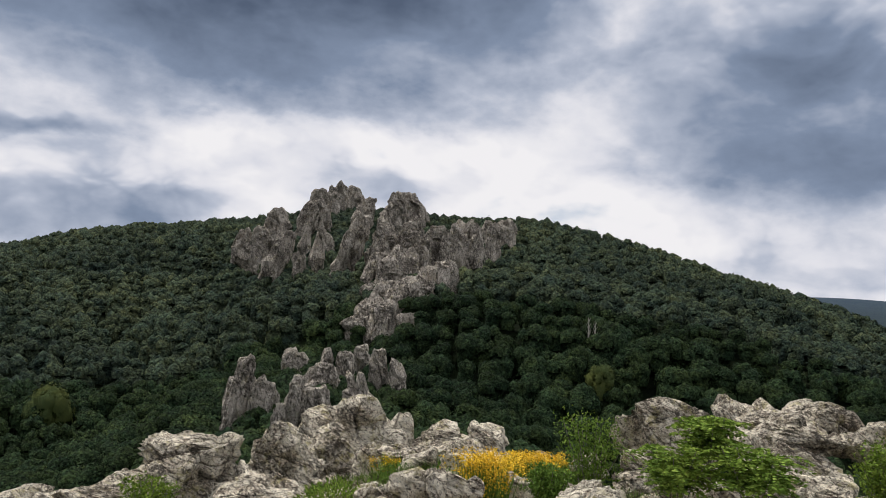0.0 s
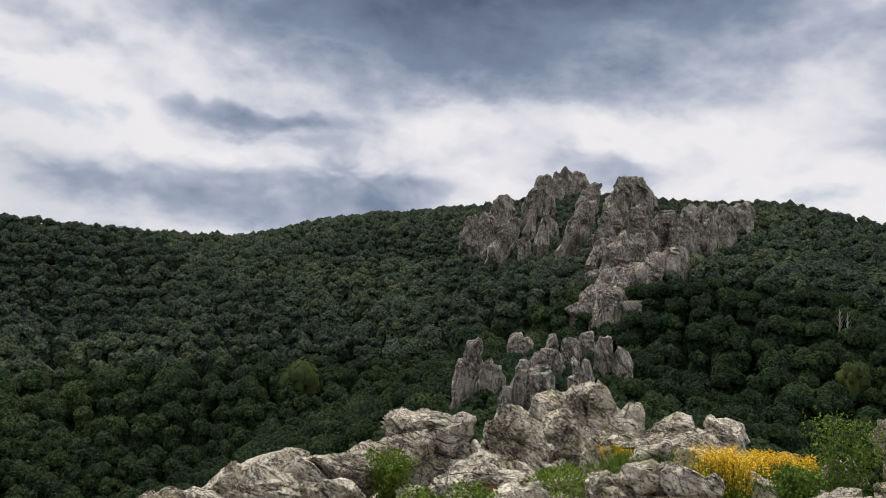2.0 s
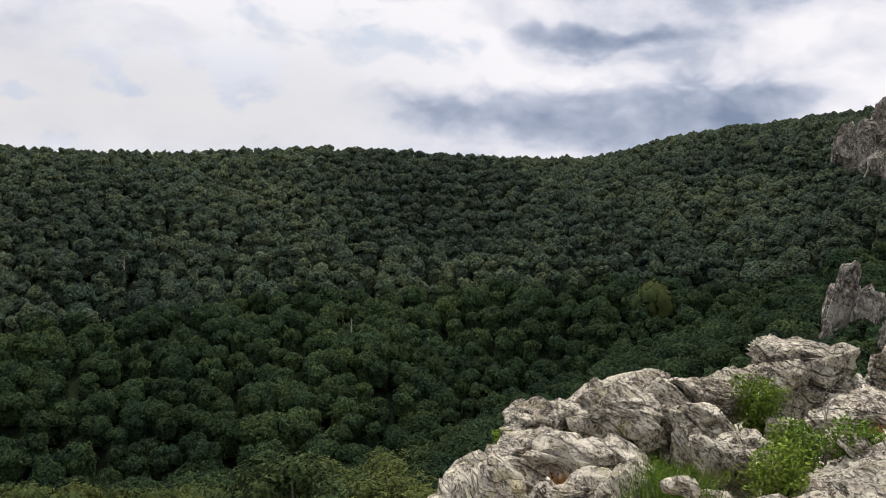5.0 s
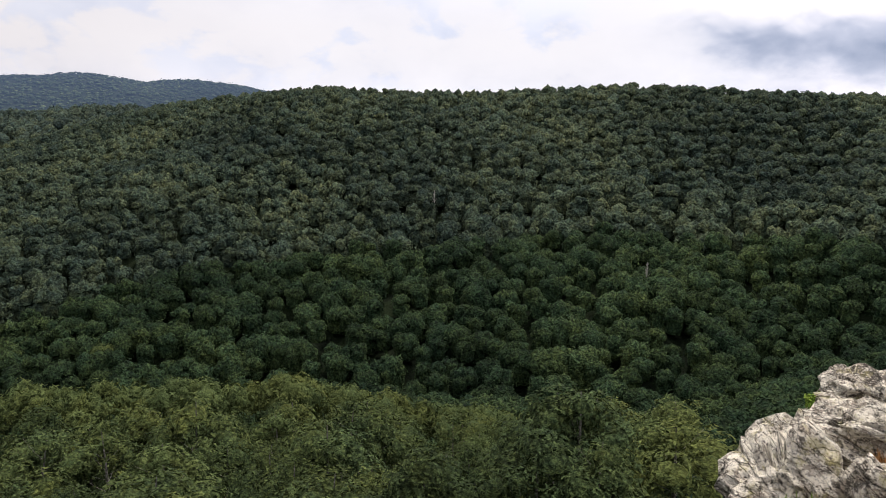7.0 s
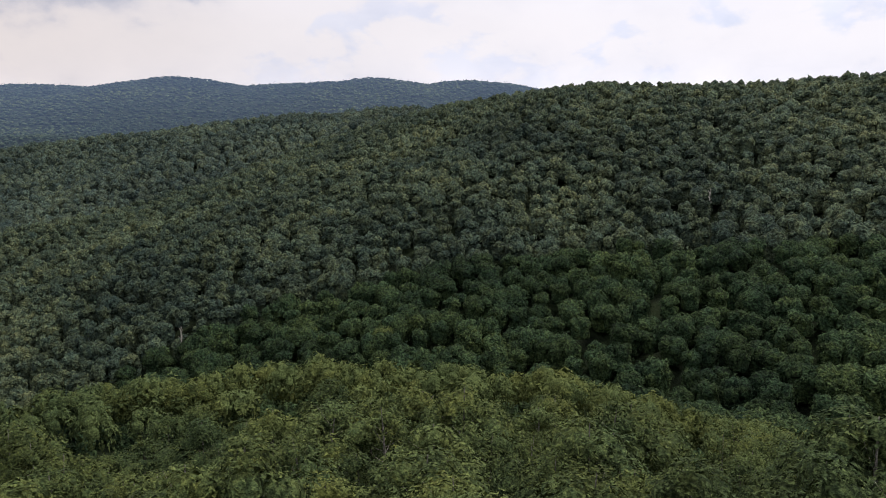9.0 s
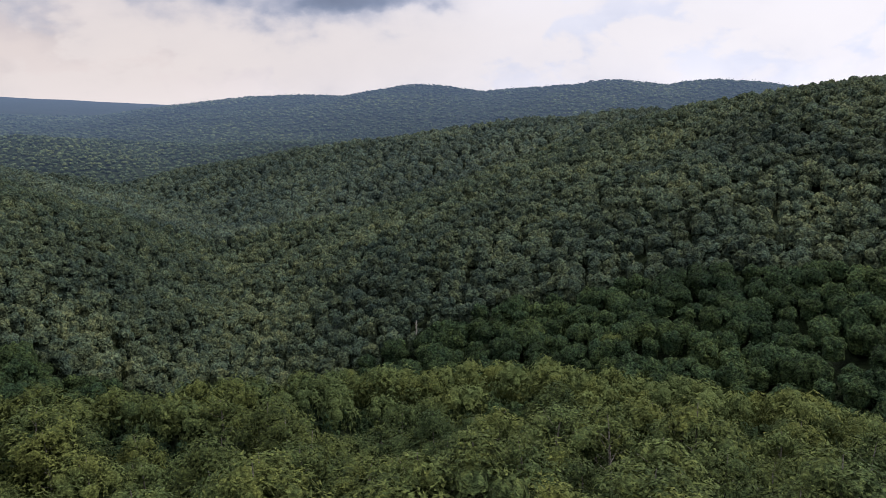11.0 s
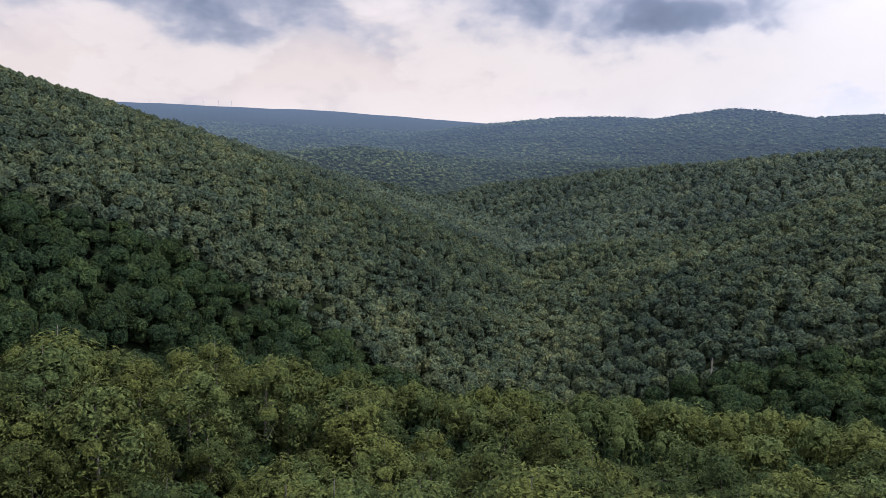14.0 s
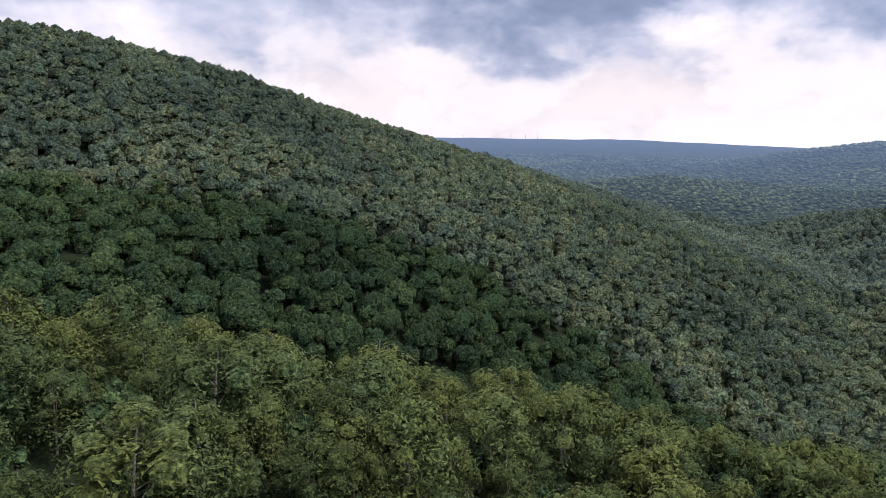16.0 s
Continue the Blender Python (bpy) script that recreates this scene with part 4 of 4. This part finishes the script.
boulder(-7.89, 12.17, -3.06, 1.66, 1.49, 1.08, 33, 12, 23, 4)
boulder(-7.45, 13.02, -3.05, 1.54, 1.39, 1.39, 30, 22, 24, 4)
boulder(-7.34, 14.22, -2.86, 1.81, 1.63, 1.18, 27, -8, 25, 4)
boulder(-6.55, 13.94, -2.84, 1.75, 1.57, 1.22, 25, 10, 26, 4)
boulder(-5.28, 12.97, -2.78, 1.31, 0.79, 1.54, 22, -32, 27, 4)
boulder(-4.42, 12.23, -2.79, 1.20, 0.96, 1.05, 20, -30, 28, 4)
boulder(-4.92, 15.23, -2.53, 0.92, 0.74, 0.86, 18, -20, 29, 3)
boulder(-5.71, 16.01, -2.49, 2.09, 1.88, 0.61, 20, 5, 30, 4)
boulder(-5.32, 16.57, -2.28, 0.94, 0.76, 0.74, 18, -20, 31, 3)
boulder(-4.17, 13.99, -2.53, 1.10, 0.99, 0.61, 17, 5, 32, 3)
boulder(-3.31, 14.63, -2.25, 1.85, 1.67, 0.60, 13, -5, 33, 4)
boulder(-2.62, 13.35, -2.28, 0.92, 0.83, 0.51, 11, 8, 34, 3)
boulder(-6.85, 8.86, -3.54, 1.59, 1.43, 1.84, 38, 4, 35, 4)
boulder(-6.86, 10.57, -2.90, 1.75, 1.57, 1.21, 33, 10, 36, 4)
boulder(-5.76, 9.83, -3.21, 2.02, 1.82, 1.44, 30, -6, 37, 4)
boulder(-6.74, 12.84, -2.76, 1.65, 1.48, 1.19, 28, 8, 38, 4)
boulder(-6.21, 13.66, -2.78, 1.59, 1.43, 1.47, 24, -8, 39, 4)
boulder(-6.04, 11.51, -3.06, 1.20, 1.08, 0.90, 28, 12, 40, 3)
boulder(-2.84, 10.11, -2.40, 0.82, 0.73, 0.57, 16, 8, 41, 3)
boulder(-7.57, 11.18, -3.33, 1.62, 1.46, 1.04, 34, 8, 42, 4)
boulder(-7.02, 9.73, -3.10, 1.31, 1.18, 1.03, 36, 5, 43, 4)
boulder(-1.48, 15.73, -2.47, 1.54, 1.39, 0.97, 5, -6, 44, 3)
boulder(0.57, 14.99, -2.22, 1.12, 1.01, 0.79, -2, 4, 45, 3)


rng = np.random.RandomState(91)
for k in range(60):
    b, r = radians(rng.uniform(-36, 38)), rng.uniform(10.5, 20.5)
    w = rng.uniform(0.35, 1.0)
    px, py = -r * math.sin(b), r * math.cos(b)
    boulder(px, py, float(land(np.array([px]), np.array([py]))[0]) + 0.05, w, w * rng.uniform(0.6, 1.0), w * rng.uniform(0.4, 0.75), math.degrees(b), rng.uniform(-30, 30), 500 + k, 3)


def grown(name, label, category, group=""):
    ob = new(name)
    ob.empty_display_size = 0.2
    return tagged(ob, label, category, group)


def with_tint(ob, value):
    ob.data.attributes.new("tint", "FLOAT", "POINT").data.foreach_set("value", np.full(len(ob.data.vertices), value, np.float32))
    return ob


SHRUB_LABELS = {"upright": "leafy green shrub growing between the rocks", "compound": "bright green sapling with feathery leaves among rocks",
                "low": "low yellow-green cushion plant between the rocks", "grassy": "loose tuft of green grass and herbs among rocks"}


def shrub(x, y, z, w, h, seed, habit):
    rng = np.random.RandomState(1000 + seed)
    plant = grown("shrub" if habit != "grassy" else "grass_tuft", SHRUB_LABELS[habit], "shrub" if habit != "grassy" else "grass", "plants of the outcrop")
    plant.location = (x, y, z)
    stems, spots, alongs, normals, lengths, widths = [], [], [], [], [], []
    if habit == "grassy":
        n = int(700 * max(0.6, w * h))
        foot = rng.randn(n, 3) * (w * 0.26, w * 0.2, 0)
        lean_way = unit(rng.randn(n, 3) * (0.35, 0.35, 0) + (0, 0, 1))
        tall = h * (0.35 + 0.6 * rng.rand(n, 1))
        v, f = leaf_fan(foot + lean_way * tall * 0.5, lean_way, unit(rng.randn(n, 3) + (0, 0, 0.1)), tall, 0.008 + 0.008 * rng.rand(n, 1))
        with_tint(mesh_object("foliage", v, f, SHRUB_LEAVES, plant), 0.45 + 0.3 * rng.rand())
        n = int(1100 * max(0.6, w * h))
        spot = np.stack([(rng.rand(n) - 0.5) * w, (rng.rand(n) - 0.5) * w * 0.7, h * (0.1 + 0.6 * rng.rand(n))], 1)
        v, f = leaf_fan(spot, unit(rng.randn(n, 3)), unit(rng.randn(n, 3) + (0, 0, 1.2)), 0.035 + 0.04 * rng.rand(n, 1), 0.018 + 0.015 * rng.rand(n, 1))
        with_tint(mesh_object("foliage", v, f, SHRUB_LEAVES, plant), 0.3)
        return plant
    if habit == "low":
        n = 1100
        way = unit(rng.randn(n, 3) + (0, 0, 0.5))
        way[:, 2] = np.abs(way[:, 2])
        spot = way * (w * 0.5, w * 0.4, h) * (0.75 + 0.3 * rng.rand(n, 1)) * (0.8 + 0.4 * layered(way * 3, 2)[:, None])
        v, f = leaf_fan(spot, unit(way + 0.5 * rng.randn(n, 3)), unit(rng.randn(n, 3) + way), 0.09, 0.035)
        with_tint(mesh_object("foliage", v, f, SHRUB_LEAVES, plant), 0.8)
        return plant
    count = 11 if habit == "upright" else 9
    for k in range(count):
        a = 2.39996 * k + rng.rand()
        out = w * 0.42 * math.sqrt((k + 0.6) / count)
        tip = np.array([math.cos(a) * out, math.sin(a) * out * 0.8, h * (1.02 - 0.45 * (k / count) * rng.rand())])
        stems.append(tube([(0.1 * tip[0], 0.1 * tip[1], -0.1), tuple(tip * (0.55, 0.55, 0.55)), tuple(tip)], (0.014, 0.01, 0.004), 4))
        if habit == "upright":
            n = 300
            u = 0.2 + 0.82 * rng.rand(n, 1)
            spots.append(tip * (u * 0.9 + 0.1 * u * u) * (1, 1, 1) + rng.randn(n, 3) * (w * 0.085, w * 0.085, h * 0.05))
            alongs.append(unit(rng.randn(n, 3) + (0, 0, 0.3)))
            normals.append(unit(rng.randn(n, 3) + (0, 0, 1.0)))
            lengths.append(0.045 + 0.045 * rng.rand(n, 1))
            widths.append(0.024 + 0.024 * rng.rand(n, 1))
        else:
            for q in range(26):
                b = rng.rand() * 6.283
                root = tip * (0.45 + 0.55 * rng.rand())
                dirn = unit(np.array([math.cos(b), math.sin(b), 0.35 * rng.rand() - 0.1]))
                long = 0.28 + 0.16 * rng.rand()
                pairs = 6
                u = np.repeat(np.linspace(0.2, 1, pairs), 2)[:, None]
                wing = np.tile([1, -1], pairs)[:, None] * unit(np.cross(dirn, (0, 0, 1)))
                spots.append(root + dirn * long * u + wing * 0.05 + np.array([0, 0, -0.08]) * u * u)
                alongs.append(unit(wing + 0.55 * dirn))
                normals.append(unit(np.array([0, 0, 1.0]) + 1.5 * rng.randn(2 * pairs, 3)))
                lengths.append(np.full((2 * pairs, 1), 0.10))
                widths.append(np.full((2 * pairs, 1), 0.05))
    sv, sf = joined(stems)
    mesh_object("stem", sv, sf, BARK, plant)
    v, f = leaf_fan(np.concatenate(spots), np.concatenate(alongs), np.concatenate(normals), np.concatenate(lengths), np.concatenate(widths))
    with_tint(mesh_object("foliage", v, f, SHRUB_LEAVES, plant), 0.72 if habit == "compound" else 0.35 + 0.4 * rng.rand())
    return plant


def plain(name, colour, rough=0.8):
    m, t, s = material(name)
    place = node("ShaderNodeNewGeometry", t)
    c = blend(t, place.outputs["Random Per Island"], tuple(q * 0.7 for q in colour), tuple(min(1, q * 1.2) for q in colour))
    wire(t, c, s.inputs["Base Color"])
    s.inputs["Roughness"].default_value = rough
    return m


PETALS = plain("yellow_petals", (0.80, 0.53, 0.02))
DRY = plain("dry_stalks", (0.34, 0.17, 0.05))
DEAD = plain("dead_wood", (0.33, 0.31, 0.27))


def flower_clump(x, y, z, w, h, seed):
    rng = np.random.RandomState(2000 + seed)
    plant = grown("flower_clump", "clump of yellow flowers on thin green stalks", "flowers", "flowers of the outcrop")
    plant.location = (x, y, z)
    n = 700
    foot = (rng.rand(n, 3) - 0.5) * (w, w * 0.7, 0) + (0, 0, 0.12)
    way = unit(rng.randn(n, 3) * (0.16, 0.16, 0) + (0, 0, 1))
    tall = h * (0.45 + 0.5 * rng.rand(n, 1))
    v, f = leaf_fan(foot + way * tall * 0.5, way, unit(rng.randn(n, 3) + 0.01), tall, 0.02)
    with_tint(mesh_object("stalk", v, f, SHRUB_LEAVES, plant), 0.7)
    heads = foot + way * tall
    spot = (heads[:, None] + rng.randn(n, 7, 3) * (0.035, 0.035, 0.02)).reshape(-1, 3)
    v, f = leaf_fan(spot, unit(rng.randn(len(spot), 3)), unit(rng.randn(len(spot), 3) * 0.6 + (0, 0, 1)), np.full((len(spot), 1), 0.035), np.full((len(spot), 1), 0.03))
    mesh_object("blossom", v, f, PETALS, plant)
    return plant


def dry_tuft(x, y, z, w, h, seed):
    rng = np.random.RandomState(3000 + seed)
    plant = grown("dry_tuft", "tuft of rust-brown dry herbs in a crack", "grass", "plants of the outcrop")
    plant.location = (x, y, z)
    n = 240
    foot = (rng.rand(n, 3) - 0.5) * (w * 0.8, w * 0.5, 0)
    way = unit(rng.randn(n, 3) * (0.4, 0.4, 0) + (0, 0, 1))
    tall = h * (0.4 + 0.6 * rng.rand(n, 1))
    v, f = leaf_fan(foot + way * tall * 0.5, way, unit(rng.randn(n, 3)), tall, 0.025)
    mesh_object("stalk", v, f, DRY, plant)
    return plant


def dead_sapling(x, y, z, w, h, seed):
    rng = np.random.RandomState(4000 + seed)
    plant = grown("dead_sapling", "bare dead sapling with a pale forked stem", "sapling")
    plant.location = (x, y, z)
    main = [(0.12 * w, 0, -0.2), (0.05 * w, 0, h * 0.4), (-0.05 * w, 0, h * 0.6), (0.02 * w, 0.02, h)]
    sv, sf = tube(main, (0.024, 0.019, 0.014, 0.004), 6)
    mesh_object("stem", sv, sf, DEAD, plant, smooth=True)
    for k in range(5):
        a, u = rng.rand() * 6.28, 0.45 + 0.1 * k
        start = np.array([-0.02 * w, 0, h * u])
        tip = start + np.array([math.cos(a) * 0.22, math.sin(a) * 0.1, 0.2 + 0.12 * rng.rand()])
        sv, sf = tube([tuple(start), tuple((start + tip) / 2 + 0.02), tuple(tip)], (0.011, 0.007, 0.003), 4)
        mesh_object("twig", sv, sf, DEAD, plant)
    return plant


shrub(3.09, 15.70, -2.17, 1.48, 1.68, 1, "upright")
shrub(4.73, 13.81, -1.08, 1.23, 1.02, 2, "compound")
shrub(3.95, 13.01, -1.60, 1.31, 1.11, 3, "compound")
shrub(5.05, 12.63, -1.45, 1.61, 1.05, 4, "compound")
shrub(7.35, 13.08, -1.37, 1.16, 1.10, 5, "upright")
shrub(2.13, 14.34, -1.94, 0.92, 0.75, 6, "upright")
shrub(-4.80, 14.00, -2.86, 1.08, 1.11, 7, "upright")
shrub(-3.45, 11.70, -2.73, 0.93, 1.02, 8, "upright")
shrub(-2.69, 11.90, -2.62, 0.97, 1.02, 9, "upright")
shrub(-4.57, 10.22, -3.19, 1.04, 1.22, 10, "grassy")
shrub(-1.60, 14.11, -2.17, 1.38, 0.56, 11, "low")
shrub(0.31, 18.00, -2.41, 1.33, 0.67, 12, "grassy")
shrub(-3.23, 10.31, -2.92, 0.92, 1.33, 13, "upright")
shrub(-5.59, 11.74, -3.34, 1.00, 0.70, 14, "grassy")
shrub(-0.04, 16.50, -2.18, 1.96, 0.73, 15, "grassy")
shrub(-8.02, 10.98, -3.15, 0.57, 0.36, 16, "upright")
shrub(-7.49, 12.30, -2.94, 0.55, 0.49, 17, "grassy")
flower_clump(1.17, 16.56, -2.57, 1.15, 0.96, 1)
flower_clump(2.28, 17.45, -2.23, 1.20, 0.57, 2)
flower_clump(-0.86, 17.18, -2.35, 0.77, 0.49, 3)
flower_clump(0.98, 14.57, -2.45, 0.76, 1.38, 4)
dry_tuft(-6.09, 9.88, -3.07, 0.54, 0.41, 1)
dry_tuft(-2.65, 13.75, -2.30, 0.58, 0.37, 2)
dead_sapling(-3.17, 11.99, -2.76, 0.52, 1.55, 1)


def herbs():
    """Grass and small herbs in the hollows between the rocks."""
    rng = np.random.RandomState(77)
    n = 26000
    b, r = np.radians(rng.uniform(-38, 38, n)), 22 * np.sqrt(rng.uniform(0.2, 0.95, n))
    x, y = -r * np.sin(b), r * np.cos(b)
    ok = layered(np.stack([x * 0.45, y * 0.45, 0 * x], 1), 3) > 0.5
    x, y = x[ok], y[ok]
    foot = np.stack([x, y, land(x, y) - 0.10], 1)
    m = len(x)
    way = unit(rng.randn(m, 3) * (0.5, 0.5, 0) + (0, 0, 1))
    tall = 0.06 + 0.13 * rng.rand(m, 1)
    v, f = leaf_fan(foot + way * tall * 0.5, way, unit(rng.randn(m, 3)), tall, 0.008 + 0.012 * rng.rand(m, 1))
    ob = with_tint(mesh_object("herbs", v, f, SHRUB_LEAVES), 0.5)
    tagged(ob, "short grass and herbs between the rocks", "grass", kind="stuff")


herbs()


# ---- single trees that stand out, and masts on the plateau ----
def lone_tree(x, y, z, radius, tint, label):
    """A full-grown tree by itself: its top at z."""
    tree = grown("broadleaf_tree", label, "tree", "trees that stand out of the forest")
    foot = float(land(np.array([float(x)]), np.array([float(y)]))[0])
    tree.location = (x, y, foot)
    tall = min(max(z - foot, 2.2 * radius), 3.0 * radius)
    tv, tf = tube([(0, 0, -0.5), (0.1, 0, tall * 0.4), (0, 0.1, tall * 0.85)], (0.32, 0.24, 0.06), 7)
    mesh_object("trunk", tv, tf, BARK, tree, smooth=True)
    v, f, soft = crown(900 + int(abs(x)), 20, 900, 0.06, ICO, 18, bulk=0.32, reach=0.66)
    ob = with_tint(mesh_object("crown", v * (radius, radius, radius * 1.7) + (0, 0, tall - radius * 2.1), f, SHOULDER_LEAVES, tree), tint)
    soften(ob.data, soft)
    return tree


def dead_tree(x, y, z, height, seed):
    """A bare grey tree, its top at z."""
    rng = np.random.RandomState(seed)
    tree = grown("dead_tree", "bare dead tree with pale grey limbs above the forest", "tree", "dead trees")
    foot = float(land(np.array([float(x)]), np.array([float(y)]))[0])
    tree.location = (x, y, foot)
    top = min(max(z - foot, height), height + 5)
    tv, tf = tube([(0, 0, -0.5), (0.2, 0, top * 0.6), (-0.1, 0.1, top)], (0.34, 0.24, 0.05), 6)
    mesh_object("trunk", tv, tf, DEAD, tree, smooth=True)
    for k in range(9):
        a, u = 2.4 * k + rng.rand(), 0.5 + 0.05 * k
        start = np.array([0.1, 0, top * u])
        tip = start + np.array([math.cos(a) * 1.6, math.sin(a) * 1.6, 2.2 + rng.rand()]) * (1.25 - u)
        bv, bf = tube([tuple(start), tuple((start + tip) / 2 + (0, 0, -0.15)), tuple(tip)], (0.14, 0.10, 0.03), 4)
        mesh_object("limb", bv, bf, DEAD, tree)
    return tree


lone_tree(-114, 235, -35.0, 7.0, 0.95, "bright yellow-green tree standing out of the dark forest")
lone_tree(49, 235, -12.0, 4.6, 0.7, "pale green tree standing out of the forest")
lone_tree(-240, 12, -71.5, 5.0, 0.55, "greyish green tree at the foot of the slope")
dead_tree(-282, 140, -34.0, 10, 1)
dead_tree(-276, -58, -79.5, 12, 2)
dead_tree(49, 256, -1.5, 9, 3)
dead_tree(51, 255, -2.5, 9, 4)
dead_tree(-46, 195, -12.0, 7, 5)
dead_tree(-191, 173, -47.5, 9, 6)


PAINT = plain("pale_paint", (0.55, 0.57, 0.6), 0.5)


def wind_turbine(x, y, z, height):
    mast = grown("wind_turbine", "slender wind turbine far off on the plateau", "wind turbine", "wind turbines on the plateau")
    mast.location = (x, y, z - height - 30)
    tv, tf = tube([(0, 0, 0), (0, 0, height + 30)], (1.1, 0.7), 8)
    mesh_object("tower", tv, tf, PAINT, mast, smooth=True)
    nv, nf = tube([(0, 0, height + 29), (0, 0, height + 32)], (1.2, 1.2), 6)
    mesh_object("nacelle", nv, nf, PAINT, mast)
    for k in range(3):
        a = 0.5 + 2.0944 * k
        tip = (math.sin(a) * 14, 0, height + 30 + math.cos(a) * 14)
        mesh_object("blade", [(0.8, 0, height + 30), tip, (-0.8, 0.4, height + 30)], [(0, 1, 2)], PAINT, mast)
    return mast


wind_turbine(-2702, -3447, 113, 14)
wind_turbine(-2905, -3278, 113, 12)
wind_turbine(-2963, -3225, 112, 10)
wind_turbine(-3012, -3180, 112, 10)
